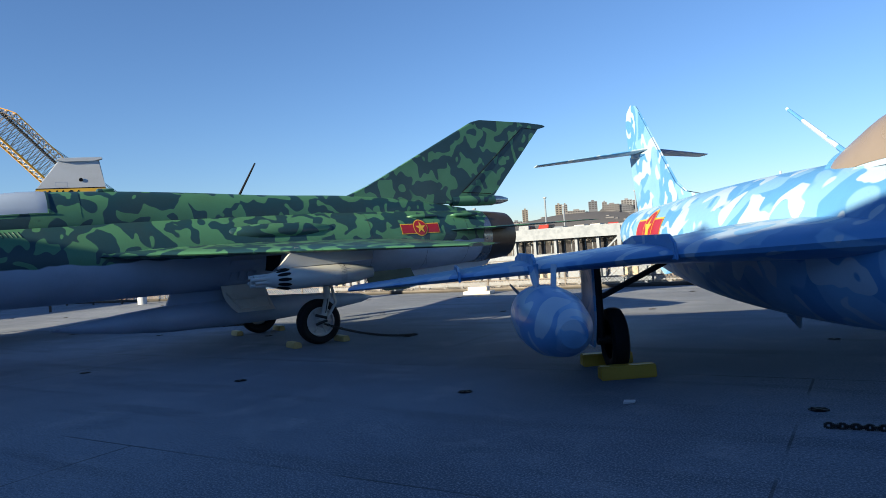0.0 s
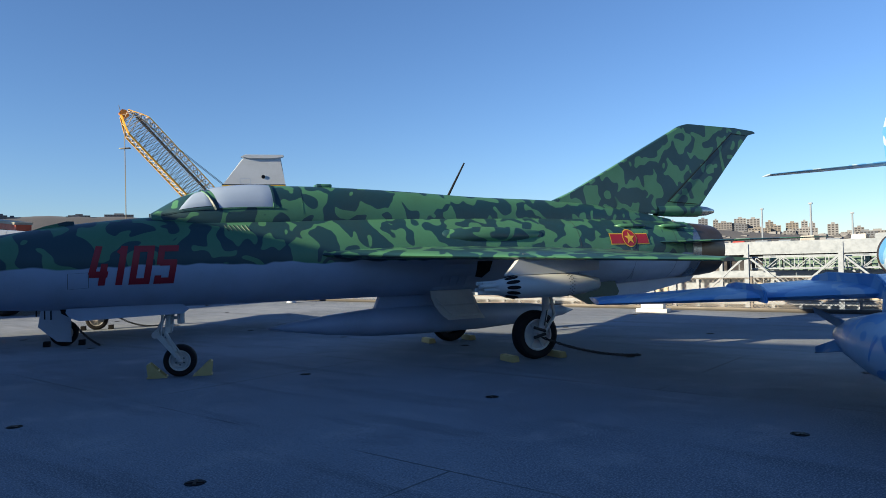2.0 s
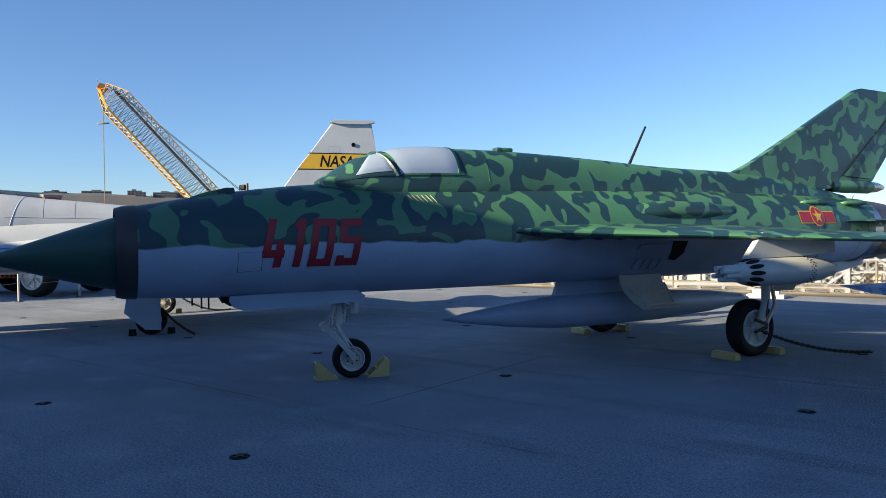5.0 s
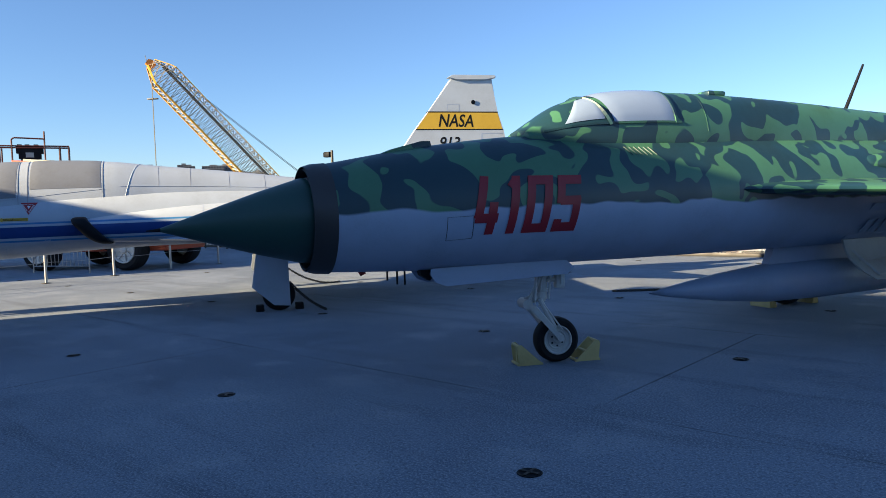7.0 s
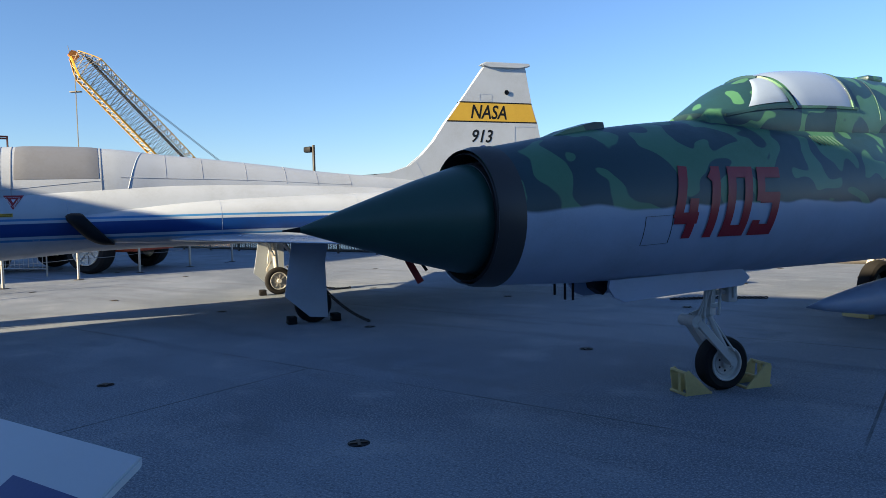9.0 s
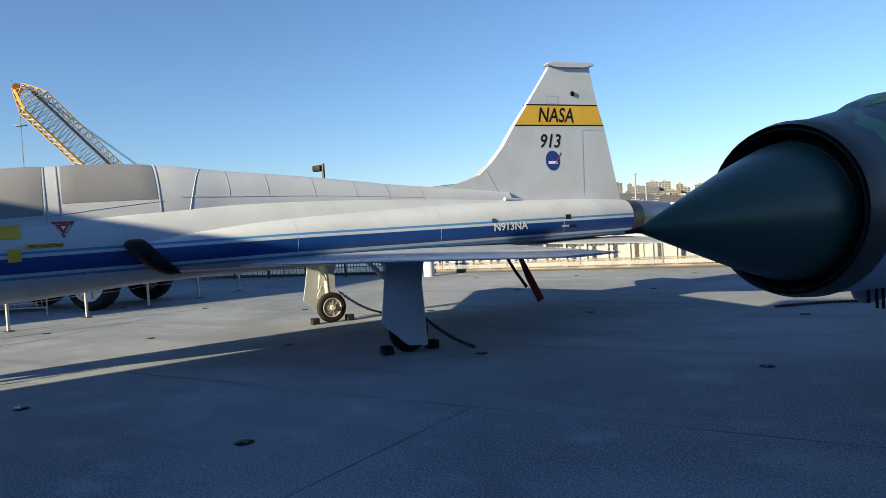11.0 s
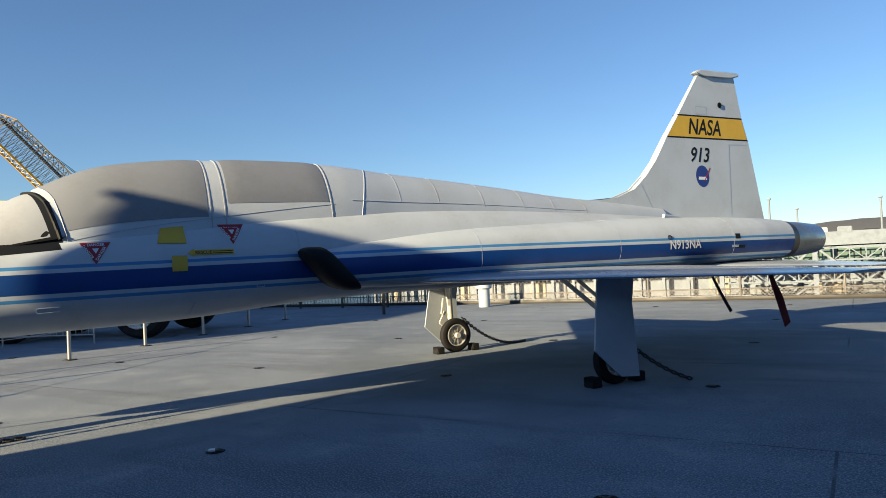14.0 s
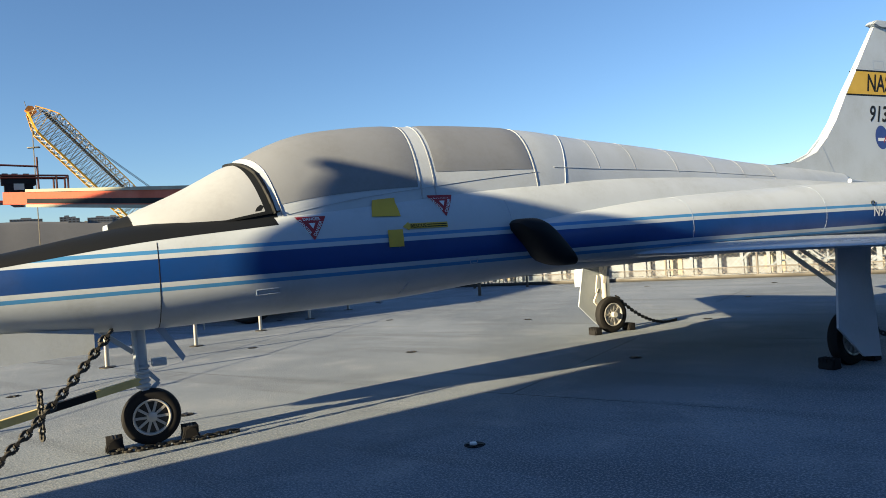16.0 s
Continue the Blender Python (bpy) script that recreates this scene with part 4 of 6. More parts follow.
for side in (-1, 1):
    nac[side] = Hull([(3.22, 1.34, 0.33, 0.18, 0.19), (3.9, 1.38, 0.36, 0.25, 0.25), (4.8, 1.41, 0.38, 0.30, 0.29), (6.0, 1.43, 0.40, 0.33, 0.30), (7.7, 1.45, 0.41, 0.36, 0.30), (9.6, 1.46, 0.40, 0.34, 0.29), (10.45, 1.47, 0.34, 0.29, 0.28)], 0.55 * side, 2.3, 112)
    bm = bmesh.new()
    nac[side].build(bm, 50)
    for v in bm.verts:                                 # rake the mouth back towards its foot
        if v.co.x < 3.9:
            v.co.x += (1.34 - v.co.z) * (3.9 - v.co.x) / 0.68
    part("engine_nacelle", bm, STRIPED, trainer)
    bm = bmesh.new()                                   # raked intake mouth with a fabric blank
    lathe(bm, [(0.0, -0.10), (0.45, -0.09), (0.78, -0.05), (0.95, 0.0), (1.03, 0.05), (1.03, 0.15), (0.97, 0.17), (0.0, 0.17)], 40, "X")
    for v in bm.verts:
        x, y, z = v.co
        y, z = math.copysign(abs(y) ** 0.6, y), math.copysign(abs(z) ** 0.65, z)
        v.co = Vector((3.16 + x - 0.195 * z, side * 0.725 + y * 0.235, 1.345 + z * 0.215))
    part("intake_blank", bm, BLACK, trainer, "black intake cover")
    bm = bmesh.new()
    lathe(bm, [(0.295, 10.43), (0.285, 10.85), (0.278, 10.86)], 36, "X", (0, 0.43 * side, 1.46))
    part("nozzle_band", bm, BURNT, trainer)
    bm = bmesh.new()
    lathe(bm, [(0.283, 10.85), (0.262, 11.25), (0.232, 11.60), (0.222, 11.60), (0.215, 10.9), (0.0, 10.85)], 36, "X", (0, 0.43 * side, 1.46))
    part("exhaust_nozzle", bm, BARE, trainer, "burnished metal jet nozzle")
    bm = bmesh.new()
    wing(bm, (4.0, 8.1, 0.55 * side, 1.18), (6.75, 7.55, 3.80 * side, 1.10), 0.095, 0.022)
    part("wing", bm, GLOSS_WHITE, trainer)
    bm = bmesh.new()
    wing(bm, (8.4, 10.55, 0.5 * side, 1.155), (10.15, 11.05, 2.15 * side, 1.05), 0.045, 0.015)
    part("tailplane", bm, GLOSS_WHITE, trainer)
    # main gear
    y, gx = (-1.72, -0.14) if side < 0 else (1.92, 0.12)
    kids = set(trainer.children)
    wheel(trainer, "main_wheel", 6.10, y, 0.255, 0.12, 9, SILVER, -1, "black tyre on a silver wheel")
    bm = bmesh.new()
    prism(bm, [(5.80, 1.12), (6.30, 1.12), (6.24, 0.85), (6.25, 0.085), (6.00, 0.11), (5.68, 0.40), (5.76, 0.9)], 0.022, lambda p, q, h: Vector((p, y + side * 0.14 + side * 0.06 * (1.12 - q) + h, q)))
    part("gear_door", bm, WHITE, trainer, "tall white main gear door")
    bm = bmesh.new()
    tube(bm, (6.02, y + side * 0.02, 1.15), (6.08, y + side * 0.09, 0.5), 0.05, 0.045, 14)
    tube(bm, (6.08, y + side * 0.09, 0.52), (6.10, y + side * 0.09, 0.25), 0.033, None, 12)
    tube(bm, (6.10, y - 0.1, 0.255), (6.10, y + 0.1, 0.255), 0.04, None, 12)
    bar(bm, (6.0, y + side * 0.10, 0.62), (5.9, y + side * 0.10, 0.45), 0.03)
    bar(bm, (5.9, y + side * 0.10, 0.45), (6.06, y + side * 0.10, 0.30), 0.03)
    bar(bm, (6.02, y, 0.72), (5.76, y - side * 0.40, 1.14), 0.04)
    bar(bm, (6.02, y, 0.85), (5.9, y - side * 0.35, 1.15), 0.03)
    tube(bm, (5.95, y + side * 0.06, 0.82), (5.92, y + side * 0.08, 0.58), 0.014, None, 8)
    part("main_leg", bm, DIRTY_WHITE, trainer, "white main undercarriage leg")
    for ob in set(trainer.children) - kids:
        ob.location.x += gx
# fin
bm = bmesh.new()
FIN38 = [(7.2, 2.10), (7.75, 2.12), (8.1, 2.24), (8.35, 2.44), (8.55, 2.68), (8.81, 3.04), (9.09, 3.39), (9.55, 4.02), (9.62, 4.08), (10.44, 4.08), (10.52, 3.41), (10.66, 3.04), (10.94, 1.72), (8.0, 1.72), (7.2, 1.95)]
prism(bm, FIN38, 0.14, lambda p, q, h: Vector((p, h * (1.25 - 0.4 * (q - 1.8)), q)))
bmesh.ops.bevel(bm, geom=bm.edges[:], offset=0.022, segments=2, affect="EDGES")
part("fin", bm, WHITE, trainer)


def fin_skin(p, q, o=0.006, side=-1):
    return Vector((p, side * (0.07 * (1.25 - 0.4 * (q - 1.8)) + o * 0.3), q))


bm = bmesh.new()
prism(bm, [(9.50, 4.05), (9.60, 4.11), (10.50, 4.13), (10.52, 4.08), (10.30, 4.03), (9.7, 4.02)], 0.13, lambda p, q, h: Vector((p, h, q)))
bmesh.ops.bevel(bm, geom=bm.edges[:], offset=0.012, segments=2, affect="EDGES")
part("fin_cap", bm, WHITE, trainer)
for side in (-1, 1):
    bm = bmesh.new()
    polygon_on(bm, [(8.83, 3.05), (10.63, 3.07), (10.53, 3.40), (9.09, 3.38)], lambda p, q: fin_skin(p, q, 0.004, side))
    part("fin_band", bm, YELLOW, trainer, "yellow fin band")
    bm = bmesh.new()
    for (a, b) in (((8.82, 3.045), (10.64, 3.065)), ((9.07, 3.385), (10.54, 3.405))):
        stroke(bm, a, b, 0.022, lambda p, q: fin_skin(p, q, 0.007, side))
    part("band_edge", bm, BLACK, trainer)
    bm = bmesh.new()
    stroke(bm, (10.12, 1.88), (10.18, 2.98), 0.014, lambda p, q: fin_skin(p, q, 0.006, side))
    stroke(bm, (10.18, 2.98), (10.62, 2.99), 0.014, lambda p, q: fin_skin(p, q, 0.006, side))
    part("rudder_joint", bm, GREY, trainer)
    bm = bmesh.new()
    stroke(bm, (8.22, 2.33), (8.45, 1.92), 0.010, lambda p, q: fin_skin(p, q, 0.006, side))
    part("fin_root_joint", bm, GREY, trainer)
    for a, b, c, d in ((9.48, 3.42, 9.72, 3.54),):
        bm = bmesh.new()
        for p0, p1 in (((a, b), (c, b)), ((c, b), (c, d)), ((c, d), (a, d)), ((a, d), (a, b))):
            stroke(bm, p0, p1, 0.008, lambda p, q: fin_skin(p, q, 0.006, side))
        part("fin_hatch", bm, GREY, trainer)
    bm = bmesh.new()
    lathe(bm, [(0.042, -0.004), (0.045, 0.004), (0.0, 0.004)], 16, "Y", (10.02, side * 0.052, 3.59))
    part("fin_lamp", bm, BLACK, trainer)
for words, h, x, z, slant, mm in (("NASA", 0.245, 9.27, 3.11, 0.20, BLACK), ("913", 0.225, 9.26, 2.69, 0.27, BLACK)):
    bm, w = text_mesh(words, h, lambda p, q: fin_skin(x + p * (0.84 if words == "NASA" else 0.92) + q * slant, z + q, 0.008), 0.1)
    part("fin_lettering", bm, mm, trainer, "black painted " + words)
bm = bmesh.new()
polygon_on(bm, [(9.52 + 0.145 * math.cos(2 * math.pi * i / 28), 2.47 + 0.165 * math.sin(2 * math.pi * i / 28)) for i in range(28)], lambda p, q: fin_skin(p, q, 0.005))
roundel = part("fin_roundel", bm, NAVY, trainer, "round blue emblem")
bm = bmesh.new()
stroke(bm, (9.43, 2.44), (9.61, 2.44), 0.045, lambda p, q: fin_skin(p, q, 0.008))
part("emblem_bar", bm, SIGN_WHITE, roundel)
bm = bmesh.new()
stroke(bm, (9.56, 2.40), (9.70, 2.60), 0.02, lambda p, q: fin_skin(p, q, 0.009))
part("emblem_vane", bm, RED, roundel)
bm, w = text_mesh("N913NA", 0.115, lambda p, q: nac[-1].near_side(7.74 + p * 0.98, 1.385 + q, 0.005), 0.04)
part("registration", bm, SIGN_WHITE, trainer, "white lettering N913NA")
bm = bmesh.new()
for x, z, w, h in ((8.95, 1.375, 0.14, 0.03), (9.10, 1.36, 0.2, 0.035)):
    polygon_on(bm, [(x, z), (x + w, z), (x + w, z + h), (x, z + h)], lambda p, q: nac[-1].near_side(p, q, 0.002) if abs(p) > 5 else Vector((p, 0, q)))
    break
part("flag_bar", bm, WHITE, trainer)
for x, z, w, h in ((9.03, 1.49, 0.10, 0.07), (9.05, 1.36, 0.18, 0.04)):
    bm = bmesh.new()
    polygon_on(bm, [(x, z), (x + w, z), (x + w, z + h), (x, z + h)], lambda p, q: nac[-1].near_side(p, q, 0.002))
    part("service_panel", bm, BLACK, trainer)
bm = bmesh.new()
lathe(bm, [(0.03, -0.01), (0.03, 0.006), (0.0, 0.006)], 12, "Y", tuple(nac[-1].near_side(7.75, 1.535, 0.0)))
part("service_port", bm, BLACK, trainer)
bm = bmesh.new()
tube(bm, (8.38, -0.30, 1.86), (8.75, -0.28, 1.84), 0.028, 0.012, 12)
part("spine_scoop", bm, WHITE, trainer)


def side38(p, q, o=0.006):
    a, b = body38.near_side(p, q, o), spine38.near_side(p, q, o)
    return a if a.y < b.y or q < 1.55 else b


for x, z in ((1.20, 1.67), (2.345, 1.81)):
    bm = bmesh.new()
    polygon_on(bm, [(x - 0.12, z), (x + 0.12, z), (x, z - 0.19)], lambda p, q: side38(p, q, 0.005))
    tri = part("warning_triangle", bm, RED, trainer, "red and white ejection warning triangle")
    bm = bmesh.new()
    polygon_on(bm, [(x - 0.026, z - 0.052), (x + 0.026, z - 0.052), (x, z - 0.098)], lambda p, q: side38(p, q, 0.008))
    part("triangle_field", bm, SIGN_WHITE, tri)
    bm, w = text_mesh("DANGER", 0.024, lambda p, q: side38(x - 0.064 + p, z - 0.031 + q, 0.008), 0.1)
    part("warning_lettering", bm, SIGN_WHITE, tri)
    for turn, ox, oz in ((-58, -0.104, -0.030), (58, 0.012, -0.160)):
        ct, st = math.cos(radians(turn)), math.sin(radians(turn))
        bm, w = text_mesh("DANGER", 0.024, lambda p, q: side38(x + ox + p * ct - q * st, z + oz + p * st + q * ct, 0.008), 0.1)
        part("warning_lettering", bm, SIGN_WHITE, tri)
for pts in ([(1.69, 1.645), (1.935, 1.64), (1.925, 1.80), (1.73, 1.785)], [(1.80, 1.39), (1.93, 1.39), (1.93, 1.53), (1.80, 1.53)]):
    bm = bmesh.new()
    polygon_on(bm, pts, lambda p, q: side38(p, q, 0.009))
    part("handhold_panel", bm, YELLOW, trainer, "yellow painted access panel")
bm = bmesh.new()
polygon_on(bm, [(1.935, 1.55), (1.99, 1.515), (1.99, 1.53), (2.34, 1.53), (2.34, 1.575), (1.99, 1.575), (1.99, 1.59)], lambda p, q: side38(p, q, 0.008), 0.03)
arrow = part("rescue_arrow", bm, YELLOW, trainer, "yellow arrow lettered RESCUE")
bm, w = text_mesh("RESCUE", 0.03, lambda p, q: side38(2.0 + p, 1.538 + q, 0.011), 0.1)
part("arrow_lettering", bm, BLACK, arrow)
bm = bmesh.new()
for k in range(2):
    stroke(bm, (2.15, 1.543 + 0.017 * k), (2.33, 1.543 + 0.017 * k), 0.007, lambda p, q: side38(p, q, 0.011))
part("arrow_print", bm, BLACK, arrow)
for x in (0.08,):
    joint("panel_joint", body38, [(x, 150), (x, 180), (x, 255)], 0.006, 0.001, STEEL, trainer)
for x0, x1, a0, a1 in ((0.75, 0.92, 203, 209), (2.55, 2.62, 196, 202)):
    joint("panel_joint", body38, [(x0, a0), (x1, a0), (x1, a1), (x0, a1), (x0, a0)], 0.006, 0.003, GREY, trainer)
joint("panel_joint", body38, [(2.95, 150), (2.98, 170)], 0.006, 0.003, GREY, trainer)
for x in (4.9, 6.9, 9.0):
    joint("panel_joint", nac[-1], [(x, 95), (x, 180), (x, 215)], 0.004, 0.0006, GREY, trainer)
joint("panel_joint", body38, [(2.0, 215), (1.97, 235)], 0.012, 0.008, GREY, trainer)
bm = bmesh.new()
tube(bm, (-3.9, 0, 1.20), (-2.7, 0, 1.20), 0.008, 0.02, 10)
part("pitot_boom", bm, WHITE, trainer)
# nose gear
wheel(trainer, "nose_wheel", 0.0, 0.0, 0.215, 0.11, 10, SILVER, -1, "black tyre on a spoked silver nose wheel")
bm = bmesh.new()
tube(bm, (-0.06, 0, 0.98), (-0.05, 0, 0.62), 0.052, 0.048, 14)
for k in range(5):
    lathe(bm, [(0.044, 0.44 + 0.036 * k), (0.056, 0.452 + 0.036 * k), (0.056, 0.462 + 0.036 * k), (0.044, 0.474 + 0.036 * k)], 14, "Z", (-0.045, 0, 0))
tube(bm, (-0.045, 0, 0.66), (-0.03, 0, 0.36), 0.034, None, 12)
bar(bm, (-0.03, 0.08, 0.42), (0.0, 0.08, 0.215), 0.045, 0.02)
bar(bm, (-0.03, -0.03, 0.43), (-0.03, 0.09, 0.43), 0.05)
tube(bm, (0.0, -0.03, 0.215), (0.0, 0.09, 0.215), 0.03, None, 12)
tube(bm, (-0.09, -0.05, 0.92), (-0.085, -0.05, 0.58), 0.016, None, 8)
bar(bm, (0.0, 0.02, 0.55), (0.07, 0.02, 0.47), 0.03)
bar(bm, (0.07, 0.02, 0.47), (-0.01, 0.02, 0.40), 0.03)
bar(bm, (-0.1, 0, 0.72), (-0.35, 0, 0.93), 0.035)
box(bm, (0.02, -0.08, 0.60), (0.13, 0.0, 0.66), 0.012)
part("nose_leg", bm, WHITE, trainer, "white nose undercarriage leg")
bm = bmesh.new()
prism(bm, [(0.03, 0.93), (0.10, 0.93), (0.26, 0.66), (0.24, 0.62)], 0.015, lambda p, q, h: Vector((p, -0.12 + h, q)))
part("leg_fairing", bm, GREY, trainer)
for side in (-1, 1):
    bm = bmesh.new()
    prism(bm, [(-1.5, 0.99), (-0.36, 0.95), (-0.36, 0.77), (-1.45, 0.74)], 0.02, lambda p, q, h: Vector((p, side * 0.23 + h, q)))
    part("nose_gear_door", bm, WHITE, trainer)
# streamers under the wing
bm = bmesh.new()
prism(bm, [(0, 0), (0.055, 0), (0.17, -0.24), (0.34, -0.50), (0.26, -0.54), (0.08, -0.26)], 0.006, lambda p, q, h: Vector((6.74 + p, -3.02 + h + 0.03 * math.sin(8 * q), 1.11 + q)))
part("streamer", bm, DARK_RED, trainer, "red cloth streamer hanging under the wing")
bm = bmesh.new()
prism(bm, [(0, 0), (0.035, 0), (0.20, -0.25), (0.37, -0.48), (0.33, -0.50), (0.15, -0.25)], 0.006, lambda p, q, h: Vector((7.22 + p, -1.95 + h, 1.13 + q)))
part("strap", bm, BLACK, trainer, "black strap hanging under the wing")

# ---------------------------------------------------------------- jet in sky blue camouflage
blue = thing("blue_camouflaged_jet", pose(3.93, 12.0, 0, 0, 0, 91.5), "sky blue camouflaged swept-wing jet fighter with drop tanks, on chocks", "fighter jet")
# local x runs aft; negative y is the wing on the far side of the walk's end
body17 = Hull([(-9.6, 1.20, 0.40, 0.42, 0.42), (-9.0, 1.20, 0.50, 0.52, 0.52), (-7.5, 1.20, 0.66, 0.66, 0.66), (-5.5, 1.21, 0.73, 0.70, 0.72), (-3.5, 1.25, 0.70, 0.64, 0.66), (-1.8, 1.33, 0.56, 0.50, 0.50), (-0.6, 1.38, 0.45, 0.42, 0.38), (-0.15, 1.40, 0.40, 0.38, 0.33)], 0, 2.0, 48)
bm = bmesh.new()
body17.build(bm, 60)
part("fuselage", bm, BLUE_CAMO, blue)
bm = bmesh.new()
lathe(bm, [(0.42, -9.62), (0.44, -9.5), (0.41, -9.48), (0.36, -9.6), (0.30, -9.0), (0.0, -8.9)], 40, "X", (0, 0, 1.30))
part("intake_lip", bm, BARE, blue)
bm = bmesh.new()
lathe(bm, [(0.37, -0.2), (0.35, 0.02), (0.33, 0.02), (0.31, -0.3), (0.0, -0.32)], 36, "X", (0, 0, 1.41))
part("exhaust_nozzle", bm, BURNT, blue)
spine17 = Hull([(-8.8, 1.66, 0.2, 0.06, 0.3), (-8.1, 1.66, 0.34, 0.40, 0.3), (-7.5, 1.66, 0.37, 0.58, 0.3), (-6.8, 1.66, 0.35, 0.56, 0.3), (-6.25, 1.66, 0.32, 0.36, 0.3), (-5.9, 1.66, 0.28, 0.26, 0.3), (-4.6, 1.66, 0.22, 0.22, 0.3), (-3.2, 1.66, 0.18, 0.2, 0.3), (-1.5, 1.66, 0.12, 0.14, 0.3)], 0, 2.2, 36)
bm = bmesh.new()
spine17.build(bm, 40)
part("spine", bm, BLUE_CAMO, blue)
bm = bmesh.new()
spine17.patch(bm, -7.9, -6.22, 165, 15, 0.012, 14, 22)
part("canopy", bm, BROWN_GLAZE, blue, "dull brownish canopy glazing")
joint("canopy_frame", spine17, [(-7.95, 168), (-6.15, 168)], 0.04, 0.015, BLUE_CAMO, blue)
joint("canopy_frame", spine17, [(-7.95, 12), (-6.15, 12)], 0.04, 0.015, BLUE_CAMO, blue)
joint("canopy_frame", spine17, [(-6.17, 170), (-6.17, 10)], 0.05, 0.016, BLUE_CAMO, blue)
joint("canopy_frame", spine17, [(-7.2, 168), (-7.15, 90), (-7.2, 12)], 0.035, 0.014, BLUE_CAMO, blue)
bm = bmesh.new()
prism(bm, [(-3.3, 1.80), (-2.2, 1.95), (-1.85, 2.10), (-0.34, 3.42), (-0.15, 3.57), (0.10, 3.62), (0.32, 3.53), (0.43, 3.32), (0.34, 2.9), (-0.02, 1.72), (-0.5, 1.62)], 0.036, lambda p, q, h: Vector((p, h * (1.5 - 0.3 * (q - 1.8)), q)))
bmesh.ops.bevel(bm, geom=bm.edges[:], offset=0.010, segments=2, affect="EDGES")
part("fin", bm, BLUE_CAMO, blue)
bm = bmesh.new()
lathe(bm, [(0.0, -0.75), (0.07, -0.5), (0.08, -0.1), (0.05, 0.12), (0.0, 0.2)], 20, "X", (0, 0, 2.74))
part("tail_bullet", bm, BLUE_CAMO, blue)
for side in (-1, 1):
    bm = bmesh.new()
    wing(bm, (-0.75, 0.10, 0.02 * side, 2.76), (0.80, 1.25, 1.58 * side, 2.77), 0.04, 0.018)
    part("tailplane", bm, BLUE_CAMO, blue)
    bm = bmesh.new()
    wing(bm, (-7.0, -3.4, 0.55 * side, 1.30), (-2.85, -1.5, 4.75 * side, 0.93), 0.20, 0.055)
    part("wing", bm, BLUE_CAMO, blue)
    bm = bmesh.new()
    wing(bm, (-8.0, -3.2, 0.45 * side, 1.30), (-6.0, -3.3, 1.55 * side, 1.21), 0.31, 0.168)
    part("wing_root_fillet", bm, BLUE_CAMO, blue)
    for fy, fx0, fx1, fh in ((1.55, -6.0, -4.3, 0.18), (2.62, -5.0, -3.4, 0.16), (3.35, -4.3, -2.9, 0.12)):
        zz = 1.30 - 0.088 * (fy - 0.55)
        bm = bmesh.new()
        prism(bm, [(fx0 - 0.05, zz - 0.05), (fx0, zz + fh * 0.6), (fx0 + 0.12, zz + fh), (fx1 - 0.5, zz + fh), (fx1 - 0.15, zz + fh * 0.7), (fx1, zz - 0.02)], 0.03, lambda p, q, h: Vector((p, fy * side + h, q)))
        bmesh.ops.bevel(bm, geom=bm.edges[:], offset=0.01, segments=2, affect="EDGES")
        part("wing_fence", bm, BLUE_CAMO, blue)
    # drop tank on struts
    ty = 2.62 * side
    bm = bmesh.new()
    lathe(bm, [(0.0, -6.80), (0.11, -6.73), (0.23, -6.38), (0.30, -5.9), (0.31, -5.5), (0.275, -5.0), (0.19, -4.5), (0.08, -4.15), (0.0, -4.05)], 32, "X", (0, ty, 0.69))
    tank = part("drop_tank", bm, BLUE_CAMO, blue, "blue camouflaged drop tank")
    bm = bmesh.new()
    for a in (0, 120, 240):
        m = Matrix.Translation((0, ty, 0.70)) @ pose(0, 0, 0, a + 90)
        prism(bm, [(-4.65, 0.12), (-3.85, 0.26), (-3.80, 0.20), (-4.2, 0.05)], 0.012, lambda p, q, h: m @ Vector((p, h, q)))
    part("tank_fin", bm, BLUE_CAMO, tank)
    for x0, x1, dy in ((-5.6, -5.5, -0.10), (-5.6, -5.5, 0.12), (-5.0, -5.05, 0.0)):
        bm = bmesh.new()
        bar(bm, (x0, ty + dy * 0.6, 0.90), (x1, ty + dy, 1.18), 0.05, 0.025)
        part("tank_strut", bm, BLUE_CAMO, tank)
    # main wheel
    y = 1.80 * side
    wheel(blue, "main_wheel", -4.72, y, 0.33, 0.17, 0, STEEL, -side, "black main wheel")
    bm = bmesh.new()
    tube(bm, (-4.75, y + 0.16 * side, 1.2), (-4.72, y + 0.14 * side, 0.33), 0.055, 0.05, 14)
    tube(bm, (-4.72, y + 0.18 * side, 0.33), (-4.72, y - 0.1 * side, 0.33), 0.05, None, 12)
    bar(bm, (-4.72, y + 0.1 * side, 0.78), (-4.6, y - 0.7 * side, 1.12), 0.05)
    part("main_leg", bm, STEEL, blue)
    bm = bmesh.new()
    prism(bm, [(-4.98, 1.12), (-4.5, 1.14), (-4.42, 0.62), (-4.52, 0.30), (-4.86, 0.28), (-4.98, 0.6)], 0.025, lambda p, q, h: Vector((p, y + side * 0.24 + h, q)))
    part("gear_door", bm, BLUE_CAMO, blue)
bm = bmesh.new()
prism(bm, [(-4.6, 0.62), (-4.1, 0.64), (-4.15, 0.36), (-4.35, 0.24)], 0.02, lambda p, q, h: Vector((p, -0.25 + h - (0.8 - q) * 0.2, q)))
part("inner_gear_door", bm, BLUE_CAMO, blue)
bm = bmesh.new()
prism(bm, [(-2.3, 0.86), (-1.5, 0.95), (-0.75, 1.02), (-0.85, 0.88), (-1.15, 0.74)], 0.05, lambda p, q, h: Vector((p, h, q)))
